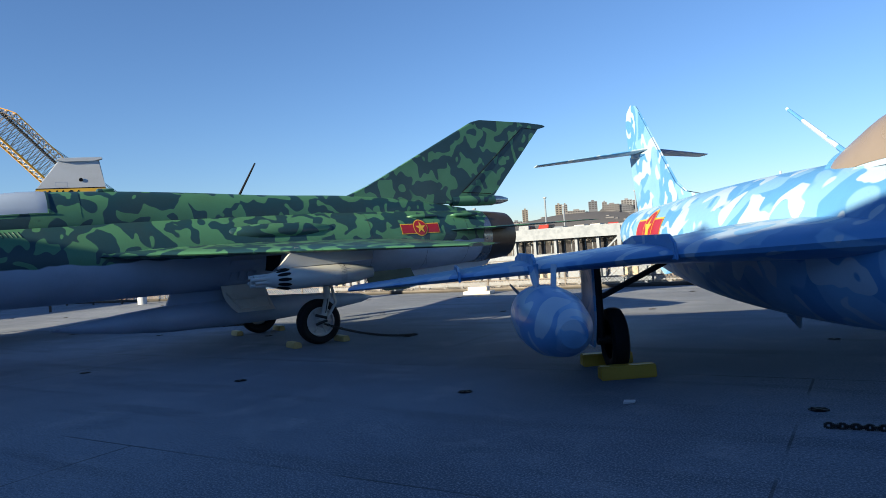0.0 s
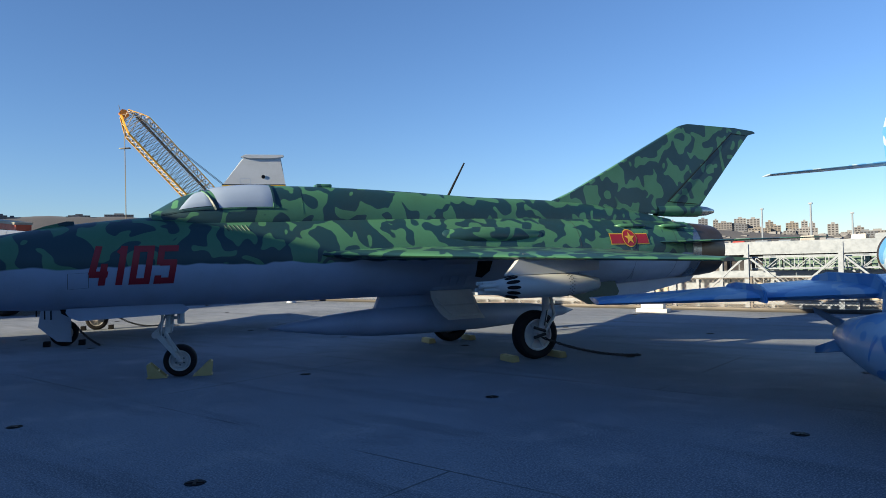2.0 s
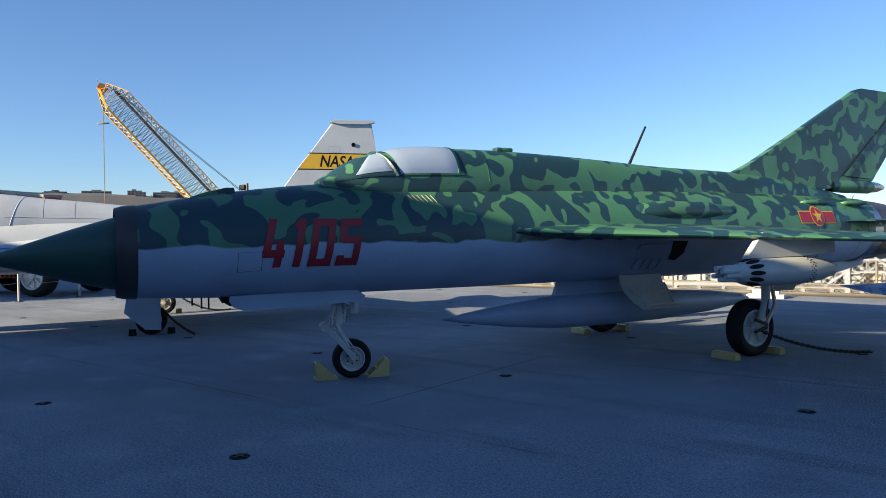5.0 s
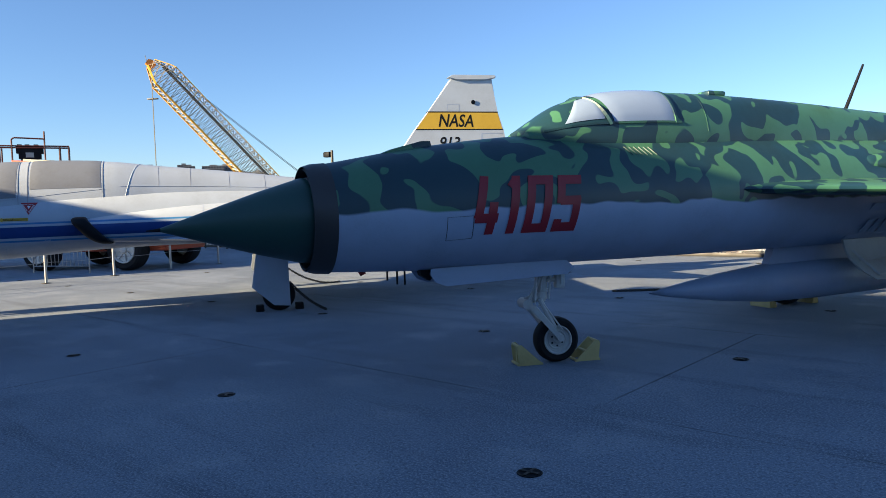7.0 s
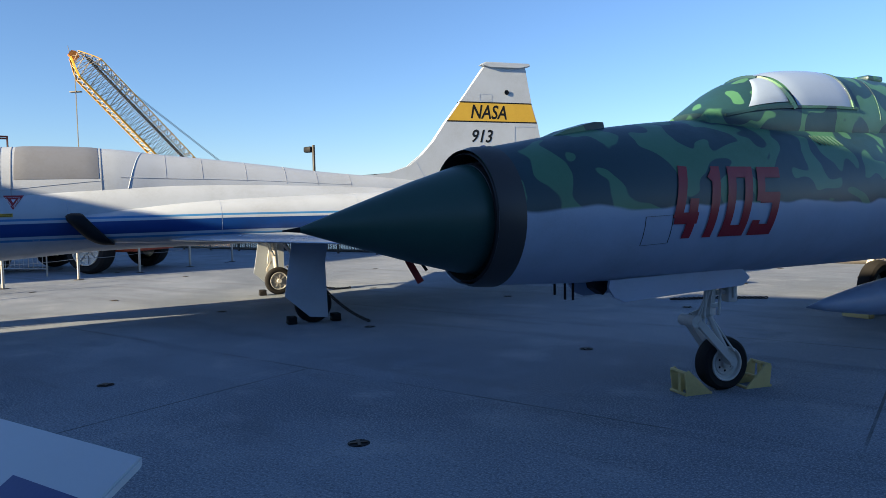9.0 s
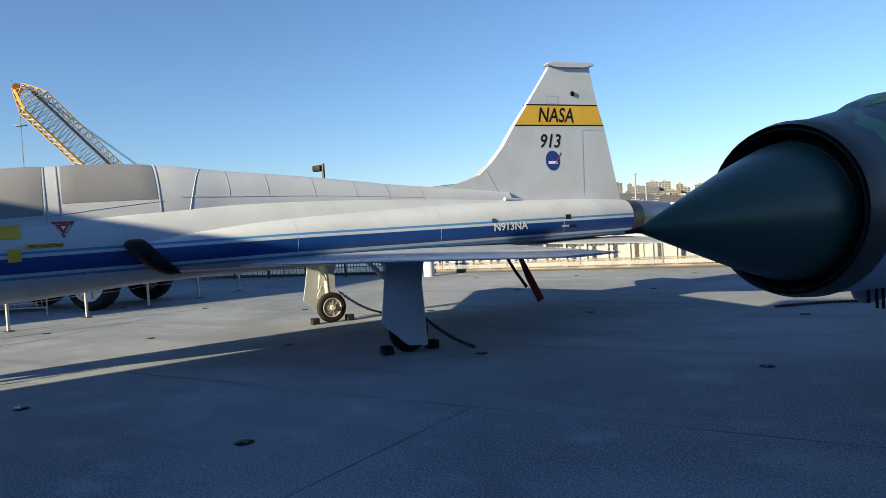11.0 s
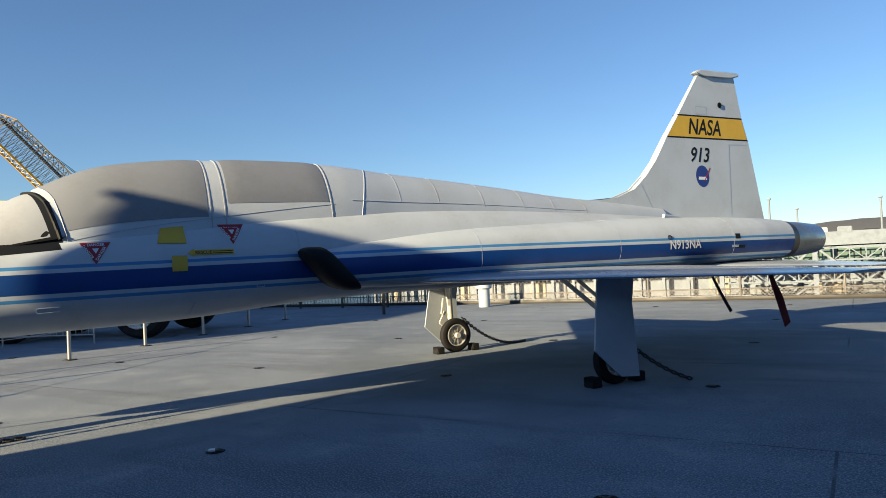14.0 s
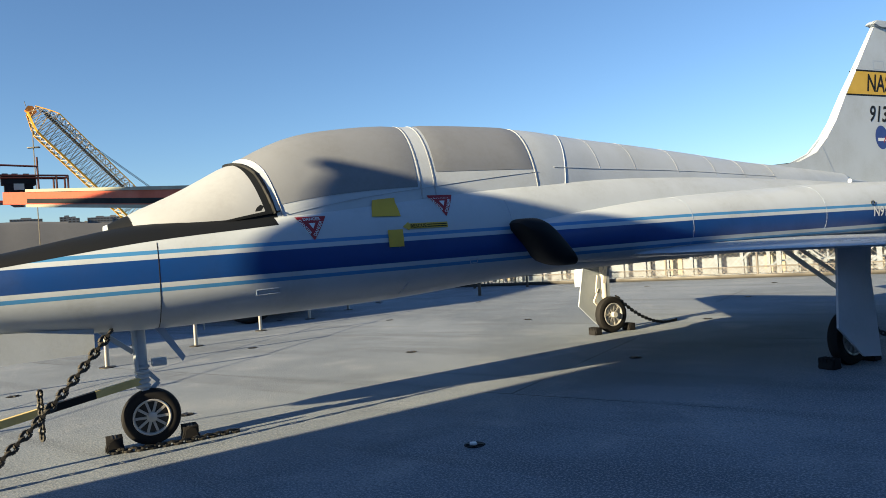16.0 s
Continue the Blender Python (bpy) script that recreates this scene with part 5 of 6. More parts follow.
part("ventral_fin", bm, BLUE_CAMO, blue)
bm = bmesh.new()
tube(bm, (-6.3, 0.1, 1.88), (-5.25, 0.1, 2.52), 0.028, 0.016, 8)
part("mast_antenna", bm, BLUE_CAMO, blue, "raked pale blue mast antenna")
bm = bmesh.new()
tube(bm, (-4.85, 0, 1.82), (-4.85, 0, 1.95), 0.012, None, 8)
part("stub_antenna", bm, BLUE_CAMO, blue)
star_badge(blue, lambda p, q, o: body17.near_side(p, q, o, 1), -2.2, 1.47, 0.24)
wheel(blue, "nose_wheel", -8.7, 0, 0.24, 0.15, 0, STEEL, 1)
bm = bmesh.new()
tube(bm, (-8.75, 0, 0.9), (-8.7, 0.12, 0.24), 0.045, None, 12)
part("nose_leg", bm, STEEL, blue)

# ---------------------------------------------------------------- chocks and chains
def frame_at(s, out, z=0.0):
    return Matrix.Translation(along(s, out, z)) @ Matrix.Rotation(math.atan2(EDGE.y, EDGE.x), 4, "Z")


def wedge_chock(m, label):
    """An open welded wheel chock: two triangular cheeks, slats and a base."""
    ob = thing("wheel_chock", m, label, "wheel chock", "yellow wheel chocks")
    for y in (-0.09, 0.09):
        bm = bmesh.new()
        prism(bm, [(0, 0), (0.24, 0), (0.02, 0.20), (-0.02, 0.17)], 0.014, lambda p, q, h: Vector((p, y + h, q)))
        part("cheek", bm, CHOCK_YELLOW, ob)
    bm = bmesh.new()
    for p, q in ((-0.005, 0.01), (0.0, 0.18), (0.12, 0.09), (0.22, 0.008)):
        tube(bm, (p, -0.10, q), (p, 0.10, q), 0.014, None, 8)
    box(bm, (0.0, -0.02, 0.005), (0.02, 0.02, 0.18))
    part("crossbar", bm, CHOCK_YELLOW, ob)
    return ob


def block_chock(m, size, label, mat=CHOCK_YELLOW):
    bm = bmesh.new()
    prism(bm, [(-size[0] / 2, 0), (size[0] / 2, 0), (size[0] / 2 * 0.75, size[2]), (-size[0] / 2 * 0.75, size[2])], size[1], lambda p, q, h: Vector((p, h, q)))
    bmesh.ops.bevel(bm, geom=bm.edges[:], offset=0.012, segments=2, affect="EDGES")
    return solid("block_chock", bm, mat, m, label, "wheel chock", "yellow wheel chocks")


F21 = fighter.matrix_world.copy()
T38 = trainer.matrix_world.copy()
B17 = blue.matrix_world.copy()
one = wedge_chock(F21 @ pose(2.75, -0.02, 0, 0, 0, 180) @ pose(0, 0, 0), "worn yellow steel wedge chock against the nose wheel")
NW = F21 @ pose(2.39, -0.045, 0, 0, 0, -11)
one.matrix_world = NW @ pose(-0.40, 0, 0)
copy_thing(one, NW @ pose(0.40, 0, 0, 0, 0, 180))
for side in (-1, 1):
    for x in (6.76, 7.58):
        block_chock(F21 @ pose(x, 1.42 * side, 0), (0.14, 0.36, 0.09), "worn yellow block chock against a main wheel")
for side in (1, -1):
    for x in (-5.12, -4.32):
        block_chock(B17 @ pose(x, 1.80 * side, 0), (0.17, 0.55, 0.13), "yellow timber block chock against a main wheel", YELLOW)


def rubber_chock(m):
    ob = thing("rubber_chock", m, "black ribbed rubber wheel chock", "wheel chock", "black rubber chocks")
    bm = bmesh.new()
    prism(bm, [(-0.07, 0), (0.07, 0), (0.045, 0.09), (0.0, 0.11), (-0.045, 0.09)], 0.16, lambda p, q, h: Vector((p, h, q)))
    bmesh.ops.bevel(bm, geom=bm.edges[:], offset=0.012, segments=2, affect="EDGES")
    part("body", bm, RUBBER, ob)
    bm = bmesh.new()
    for k in range(5):
        box(bm, (-0.058, -0.075 + 0.034 * k, 0.05), (0.058, -0.063 + 0.034 * k, 0.102), 0.004)
    part("rib", bm, RUBBER, ob)
    return ob


rub = rubber_chock(T38 @ pose(-0.27, 0, 0))
for x, y in ((0.27, 0), (5.66, -1.72), (6.27, -1.72), (5.92, 1.92), (6.53, 1.92)):
    copy_thing(rub, T38 @ pose(x, y, 0))


def tie_chain(points, label, link=0.055, r=0.007, m=None):
    bm = bmesh.new()
    chain(bm, [m @ Vector(p) if m is not None else p for p in points], link, r)
    return solid("tie_down_chain", bm, STEEL, Matrix(), label, "chain", "tie-down chains")


tie_chain([(-0.3, -0.12, 0.02), (-0.1, -0.16, 0.015), (0.2, -0.16, 0.015), (0.35, -0.14, 0.015), (0.62, -0.10, 0.015)], "dark steel chain lying along the nose wheel chocks", 0.06, 0.008, T38)
tie_chain([T38 @ v for v in sagging((-0.25, -0.26, 0.92), (-1.15, -0.60, 0.02), 0.06)], "dark steel tie-down chain slung from the trainer's nose to the deck", 0.075, 0.010)
tie_chain([T38 @ v for v in sagging((-0.72, -0.28, 0.56), (-0.72, -0.28, 0.22), 0.0)], "loose chain end hanging from the nose tie-down", 0.055, 0.007)
tie_chain([T38 @ v for v in sagging((6.14, -1.75, 0.42), (6.62, -2.15, 0.02), 0.05)], "dark tie-down chain from the main leg to the deck", 0.055, 0.008)
tie_chain([T38 @ v for v in sagging((6.40, 2.0, 0.50), (7.65, 2.1, 0.02), 0.16)], "dark tie-down chain from the far main leg to the deck", 0.055, 0.008)
tie_chain([F21 @ v for v in sagging((7.25, -1.55, 0.32), (8.6, -2.1, 0.02), 0.08)], "dark tie-down strap and chain behind the main wheel", 0.05, 0.008)
tie_chain([Vector((-5.45, 15.05, 0.02)), Vector((-4.7, 15.18, 0.02)), Vector((-3.95, 15.12, 0.02))], "slack dark chain lying on the deck", 0.055, 0.008)
tie_chain([Vector((4.2, 4.1, 0.02)), Vector((3.6, 4.42, 0.02)), Vector((3.07, 4.70, 0.02))], "rusty chain lying on the deck", 0.055, 0.008)

# striped tow bar on the trainer's nose leg
tow = thing("tow_bar", T38, "yellow and black striped tow bar hooked to the nose leg", "tow bar")
for k in range(8):
    a, b = Vector((-0.06, -0.02, 0.50)), Vector((-2.6, -0.55, 0.10))
    bm = bmesh.new()
    bar(bm, a.lerp(b, k / 8), a.lerp(b, (k + 1) / 8 - 0.001), 0.045, 0.055)
    part("stripe", bm, CHOCK_YELLOW if k % 2 == 0 else BLACK, tow)

# ---------------------------------------------------------------- low cable rail beside the trainer
def rail_post(m):
    ob = thing("rail_post", m, "pale grey steel rail post on a round foot", "rail post", "posts of the cable rail")
    bm = bmesh.new()
    tube(bm, (0, 0, 0.01), (0, 0, 1.02), 0.032, None, 14)
    part("post", bm, GALV, ob)
    bm = bmesh.new()
    lathe(bm, [(0.11, 0.0), (0.11, 0.012), (0.04, 0.02), (0.0, 0.02)], 18, "Z")
    part("foot", bm, STEEL, ob)
    return ob


posts = [Vector((-18.32 + 0.27 * 1.95 * k, 19.80 + 0.963 * 1.95 * k, 0)) for k in range(-6, 4)]
first_post = rail_post(Matrix.Translation(posts[0]))
for p in posts[1:]:
    copy_thing(first_post, Matrix.Translation(p))
for z, sag in ((1.0, 0.02), (0.52, 0.03)):
    bm = bmesh.new()
    for a, b in zip(posts, posts[1:]):
        pts = sagging(a + Vector((0, 0, z)), b + Vector((0, 0, z)), sag, 6)
        for p, q in zip(pts, pts[1:]):
            tube(bm, p, q, 0.006, None, 5)
    solid("rail_cable", bm, GALV, Matrix(), "thin steel cable strung between the rail posts", "cable rail", "cables of the rail")

# ---------------------------------------------------------------- chain-link fence at the deck's edge
fence = thing("chain_link_fence", Matrix.Translation(RAIL0) @ Matrix.Rotation(math.atan2(EDGE.y, EDGE.x), 4, "Z"), "grey chain-link safety fence on posts along the deck edge", "fence")
S0, S1, SM = -34.0, 26.0, -4.1


def fence_top(s):
    return 1.48 if s <= SM + 0.01 else 0.85


k = 0
s = S0
while s <= S1:
    bm = bmesh.new()
    tube(bm, (s, 0, 0), (s, 0, fence_top(s) + 0.03), 0.03, None, 10)
    part("fence_post", bm, FENCE_WIRE, fence)
    s += 2.4
bm = bmesh.new()
tube(bm, (S0, 0, 1.48), (SM, 0, 1.48), 0.02, None, 8)
tube(bm, (SM, 0, 0.85), (S1, 0, 0.85), 0.012, None, 8)
tube(bm, (S0, 0, 0.30), (S1, 0, 0.30), 0.018, None, 8)
part("fence_rail", bm, FENCE_WIRE, fence)
bm = bmesh.new()
box(bm, (S0, -0.06, 0), (S1, 0.06, 0.10), 0.01)
part("kerb", bm, STEEL, fence)
verts, faces = [], []
PITCH = 0.13


def wire(a, b, r):
    a, b = Vector(a), Vector(b)
    d = (b - a).normalized()
    u = Vector((-d.z, 0, d.x)) * r
    v = Vector((0, r, 0))
    i = len(verts)
    verts.extend([a + u, a + v, a - u, b + u, b + v, b - u])
    faces.extend([(i, i + 1, i + 4, i + 3), (i + 1, i + 2, i + 5, i + 4), (i + 2, i, i + 3, i + 5)])


s = S0
while s < S1:
    for sign in (1, -1):
        top = fence_top(s + sign * 0.5)
        b = s + sign * top
        if S0 <= b <= S1 and (s <= SM) == (b <= SM):
            wire((s, 0.012 * sign, 0.0), (b, 0.012 * sign, top), 0.0040)
    s += PITCH
s = S0
while s < S1 - 0.3:                                    # closer netting near the foot
    for sign in (1, -1):
        if S0 <= s + sign * 0.30 <= S1:
            wire((s, -0.03, 0.02), (s + sign * 0.30, -0.03, 0.30), 0.006)
    s += 0.09
me = bpy.data.meshes.new("chain_link")
me.from_pydata([tuple(v) for v in verts], [], faces)
me.materials.append(FENCE_WIRE)
ob = new("chain_link", me)
ob.parent = fence
tagged(ob, "", "", "", "stuff")

# small things on the deck
bm = bmesh.new()
prism(bm, [(0, 0), (0.10, 0.01), (0.12, 0.06), (0.03, 0.09)], 0.015, lambda p, q, h: Vector((p, q, 0.012 + h + 0.2 * p * q)))
solid("paper_scrap", bm, SIGN_WHITE, Matrix.Translation((1.95, 5.75, 0)), "crumpled white paper scrap on the deck", "litter")
bm = bmesh.new()
prism(bm, [(0, 0), (0.05, 0), (0.04, 0.05), (0.0, 0.04)], 0.012, lambda p, q, h: Vector((p, q, 0.03 + h)))
solid("paper_chip", bm, SIGN_WHITE, Matrix.Translation((-14.27, 11.06, 0)), "white paper chip caught on a tie-down fitting", "litter")
bm = bmesh.new()
box(bm, (-0.42, -0.16, 0), (0.42, 0.16, 0.10), 0.02)
box(bm, (-0.30, -0.10, 0.10), (0.30, 0.10, 0.22), 0.02)
solid("concrete_block", bm, DIRTY_WHITE, pose(1.4, 19.6, 0, 0, 0, -30), "pale stepped ballast block by the fence", "ballast block")

# ---------------------------------------------------------------- information boards
def sign_board(corner, right, title, label, wide=1.10, deep=0.64):
    """corner: the upper end towards the fence at its left; the panel slopes down to the walk."""
    r = Vector(right).normalized()
    down = Vector((r.y, -r.x, 0))
    m = Matrix((( r.x, down.x, 0, corner[0]), (r.y, down.y, 0, corner[1]), (0, 0, 1, corner[2]), (0, 0, 0, 1)))
    ob = thing("information_board", Matrix.Translation((corner[0], corner[1], 0)), label, "information board", "information boards")
    inv = Matrix.Translation((-corner[0], -corner[1], 0))
    place = lambda p, q, o=0.0: inv @ (m @ Vector((p, q * 0.86, -q * 0.50 + o)))
    bm = bmesh.new()
    prism(bm, [(0, 0), (wide, 0), (wide, deep), (0, deep)], 0.03, lambda p, q, h: place(p, q, h - 0.016))
    bmesh.ops.bevel(bm, geom=bm.edges[:], offset=0.006, segments=2, affect="EDGES")
    panel = part("panel", bm, SIGN_WHITE, ob, "white printed panel")
    if title:
        bm, w = text_mesh(title, 0.027, lambda p, q: place(0.114 + p * 0.66 + q * 0.1, 0.058 - q, 0.004), 0.2)
        part("title", bm, SIGN_BLUE, panel, "dark blue lettering " + title)
    if title:
        bm = bmesh.new()
        stroke(bm, (0.025, 0.046), (0.106, 0.046), 0.02, lambda p, q: place(p, q, 0.004), 2)
        part("title_bar", bm, SIGN_BLUE, panel)
    bm = bmesh.new()
    rng = random.Random(4)
    for k in range(9):
        x = 0.03
        end = 0.34 + 0.03 * rng.random()
        while x < end:
            w = 0.012 + 0.025 * rng.random()
            stroke(bm, (x, 0.105 + 0.02 * k), (min(x + w, end), 0.105 + 0.02 * k), 0.007, lambda p, q: place(p, q, 0.003), 1)
            x += w + 0.006
    part("small_print", bm, SIGN_BLUE, panel)
    bm = bmesh.new()
    polygon_on(bm, [(0.57, 0.16), (0.90, 0.16), (0.90, 0.42), (0.57, 0.42)], lambda p, q: place(p, q, 0.003))
    part("picture", bm, NAVY, panel, "dark blue printed picture")
    z = corner[2]
    for x in (0.2, 0.75):
        bm = bmesh.new()
        bar(bm, place(x, 0.3, -0.03), place(x, 0.3, -z + 0.5 * 0.3 + 0.012), 0.05, 0.05)
        part("leg", bm, STEEL, ob)
        bm = bmesh.new()
        c = place(x, 0.3, -z + 0.5 * 0.3)
        box(bm, (c.x - 0.16, c.y - 0.16, 0.0), (c.x + 0.16, c.y + 0.16, 0.014), 0.004)
        part("base_plate", bm, STEEL, ob)
    return ob


sign_board((-14.16, 7.36, 0.992), (0.89, -0.456, 0), "T-38N TALON", "sloping white information board lettered in dark blue, on two steel legs")
sign_board((-9.82, 5.86, 0.885), (0.89, -0.456, 0), "", "sloping white information board on two steel legs", 0.95, 0.60)

# ---------------------------------------------------------------- orange boom lift on the deck
truck = thing("boom_lift", pose(-20.45, 23.0, 0, 0, 0, 174), "orange boom lift on big black tyres with a railed basket", "boom lift")
for x, y in ((-1.5, 1.25), (1.7, 1.25), (-1.5, -1.25), (1.7, -1.25)):
    wheel(truck, "road_wheel", x, y, 0.62, 0.5, 8, DIRTY_WHITE, 1 if y > 0 else -1)
bm = bmesh.new()
box(bm, (-2.6, -0.95, 0.55), (6.6, 0.95, 1.15), 0.05)
box(bm, (-2.8, -1.2, 0.7), (-2.3, 1.2, 1.2), 0.05)
part("chassis", bm, ORANGE, truck)
bm = bmesh.new()
box(bm, (1.6, -0.8, 1.15), (4.8, 0.8, 1.6), 0.08)
box(bm, (-1.7, -0.5, 1.1), (-0.7, 0.5, 2.75), 0.08)
part("superstructure", bm, ORANGE, truck)
bm = bmesh.new()
for k in range(8):
    bar(bm, (-0.6 + 0.16 * k, 0.99, 0.6), (-0.6 + 0.16 * k, 0.99, 1.1), 0.04)
part("grille_bar", bm, BLACK, truck)
ROOT, TIP = Vector((-1.0, 0.0, 2.90)), Vector((9.45, -5.24, 3.98))
bm = bmesh.new()
bar(bm, TIP, ROOT, 0.50, 0.40)
boom = part("boom", bm, ORANGE, truck, "long orange box boom", False)
bm = bmesh.new()
for dz in (0.24, -0.24):
    up = Vector((0.0, 0.0, dz))
    bar(bm, ROOT.lerp(TIP, 0.86) + up, ROOT + up, 0.58, 0.09)
part("boom_flange", bm, FLANGE_GREEN, boom, "grey-green boom flanges", False)
# black bar added for the boom's dark slot, its shade put into the colour
bm = bmesh.new()
slot = Vector((0.0, 0.0, -0.09))
bar(bm, ROOT.lerp(TIP, 0.86) + slot, ROOT + slot, 0.512, 0.15)
part("boom_slot", bm, BLACK, boom, "black strip for the dark slot along the boom", False)


def basket_at(u, v, z):
    """A place in the work basket: u along it, v across it, z above its floor."""
    return Vector((10.5 - 0.733 * u + 0.68 * v, -6.9 - 0.68 * u - 0.733 * v, 4.02 + z))


basket = bmesh.new()
bar(basket, basket_at(-1.55, 0, 0), basket_at(1.55, 0, 0), 0.95, 0.07)
basket = part("basket_floor", basket, ORANGE, truck, "orange work basket floor", False)
bm = bmesh.new()
bar(bm, TIP, basket_at(0.0, -0.2, -0.06), 0.34, 0.26)
part("basket_arm", bm, ORANGE, boom, "", False)
bm = bmesh.new()
bar(bm, basket_at(-0.36, -0.2, 0.18), basket_at(0.36, -0.2, 0.18), 0.40, 0.36)
bar(bm, basket_at(-0.44, -0.2, 0.48), basket_at(0.44, -0.2, 0.48), 0.44, 0.24)
bar(bm, basket_at(-0.53, -0.2, 0.77), basket_at(0.53, -0.2, 0.77), 0.48, 0.34)
for u in (-0.4, -0.1, 0.25):
    bar(bm, basket_at(u - 0.09, -0.2, 0.97), basket_at(u + 0.09, -0.2, 0.97), 0.2, 0.07)
part("control_console", bm, BLACK, truck, "black control console", False)
bm = bmesh.new()
bar(bm, basket_at(-0.16, -0.43, 0.52), basket_at(0.16, -0.43, 0.52), 0.03, 0.22)
part("console_plate", bm, GALV, truck, "pale data plate", False)
RAILS = [((u, v, 0.0), (u, v, 0.92)) for u in (-1.55, -1.15, 1.18, 1.55) for v in (-0.45, 0.45)]
RAILS += [((-1.55, v, z), (1.55, v, z)) for v in (-0.45, 0.45) for z in (0.84, 0.92) if (v, z) != (0.45, 0.84)]
RAILS += [((u, -0.45, 0.92), (u, 0.45, 0.92)) for u in (-1.55, 1.55)]
RAILS += [((-0.68, -0.45, 0.0), (-0.68, -0.45, 1.20)), ((-0.68, -0.45, 1.20), (-0.58, -0.45, 1.28)),
          ((-0.58, -0.45, 1.28), (0.60, -0.45, 1.24)), ((0.60, -0.45, 0.0), (0.60, -0.45, 1.58))]
for lo, hi in RAILS:
    bm = bmesh.new()
    tube(bm, basket_at(*lo), basket_at(*hi), 0.034, None, 8)
    part("guard_rail", bm, RAIL_BROWN, truck)

# crowd barrier by the truck
bar_ob = thing("crowd_barrier", pose(-20.9, 21.0, 0, 0, 0, -10), "galvanised crowd barrier with upright bars", "barrier")
bm = bmesh.new()
for z in (0.2, 0.95):
    tube(bm, (-1.1, 0, z), (1.1, 0, z), 0.018, None, 8)
for x in (-1.1, 1.1):
    tube(bm, (x, 0, 0.0), (x, 0, 0.95), 0.018, None, 8)
part("barrier_frame", bm, GALV, bar_ob)
bm = bmesh.new()
for k in range(14):
    tube(bm, (-0.98 + 0.15 * k, 0, 0.2), (-0.98 + 0.15 * k, 0, 0.95), 0.009, None, 6)
part("barrier_bar", bm, GALV, bar_ob)

# picket rail at the deck's far edge
picket = thing("edge_railing", frame_at(-27.0, -0.8), "dark steel picket railing at the deck edge", "railing")
bm = bmesh.new()
for z in (0.12, 1.02):
    bar(bm, (0, 0, z), (13.0, 0, z), 0.045)
part("rail", bm, STEEL, picket, "", False)
for k in range(8):
    bm = bmesh.new()
    bar(bm, (13.0 * k / 7, 0, 0), (13.0 * k / 7, 0, 1.05), 0.06)
    part("post", bm, STEEL, picket, "", False)
bm = bmesh.new()
bar(bm, (0, 0, 0.12), (0, 0, 1.02), 0.018)
picket_mesh = mesh_of(bm, "picket", STEEL, False)
for k in range(96):
    ob = new("picket", picket_mesh)
    ob.parent = picket
    ob.location = (0.13 + 0.134 * k, 0, 0)

# small floodlight on a pole beyond the trainer
lamp = thing("floodlight_pole", pose(-14.0, 25.5, 0, 0, 0, -30), "dark floodlight head on a short steel pole", "floodlight")
bm = bmesh.new()
tube(bm, (0, 0, 0), (0, 0, 3.62), 0.045, None, 10)
part("pole", bm, STEEL, lamp)
bm = bmesh.new()
box(bm, (-0.36, -0.10, 3.40), (-0.05, 0.10, 3.58), 0.04)
part("lamp_head", bm, BLACK, lamp)

# white pipe vents at the deck's edge
vent = thing("deck_vent", pose(-11.1, 26.6, 0), "white painted deck vent pipe", "vent", "deck vents")
bm = bmesh.new()
lathe(bm, [(0.17, 0.0), (0.17, 0.52), (0.24, 0.56), (0.24, 0.70), (0.0, 0.72)], 20, "Z")
part("pipe", bm, WHITE, vent)

# ---------------------------------------------------------------- pier with its shed, beyond the slip
PIER_OUT = 85.0
pier = thing("pier_shed", frame_at(0, PIER_OUT), "long white pier shed with dark window bands and rooftop parking", "pier building")
P0, P1 = -76.6, 110.0
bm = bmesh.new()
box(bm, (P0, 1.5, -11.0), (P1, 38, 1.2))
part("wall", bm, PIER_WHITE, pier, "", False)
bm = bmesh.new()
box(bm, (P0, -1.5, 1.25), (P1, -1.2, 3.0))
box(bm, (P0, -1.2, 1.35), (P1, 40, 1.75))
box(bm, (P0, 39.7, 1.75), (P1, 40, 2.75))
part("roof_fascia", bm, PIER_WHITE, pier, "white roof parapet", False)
# dark strip paints in the shade beneath the roof fascia
bm = bmesh.new()
box(bm, (P0, 0.5, 1.05), (P1, 1.5, 1.35))
part("soffit_shade", bm, STEEL, pier, "", False)
bm = bmesh.new()
box(bm, (P0, 1.42, -0.95), (P1, 1.49, 0.95))
part("window_band", bm, DARK_GLASS, pier, "dark glazing band", False)
s = P0
k = 0
pillar = None
while s < P1:
    bm = bmesh.new()
    box(bm, (s, -0.6, -11.0), (s + 0.42, 0.2, 1.35))
    if pillar is None:
        pillar = part("pillar", bm, PIER_WHITE, pier, "", False)
        base_mesh, base_s = pillar.data, s
    else:
        bm.free()
        ob = new("pillar", base_mesh)
        ob.parent = pier
        ob.location = (s - base_s, 0, 0)
    s += 3.4
bm = bmesh.new()
s = P0
while s < P1:
    box(bm, (s, 1.36, -1.0), (s + 0.10, 1.43, 1.0))
    s += 1.13
part("mullion", bm, PIER_WHITE, pier, "", False)
bm = bmesh.new()
box(bm, (P0, -0.8, -2.0), (P1, 1.45, -1.0))
box(bm, (P0, -0.8, -5.6), (P1, 1.45, -5.0))
part("gallery_slab", bm, PIER_WHITE, pier, "", False)
bm = bmesh.new()
s = P0
while s < P1:
    box(bm, (s, 1.40, -4.9), (s + 0.12, 1.48, -2.0))
    s += 4.6
tagged(part("wall_joint", bm, STEEL, pier, "", False), "", "", "", "stuff")
rng = random.Random(11)
s = P0 + 2
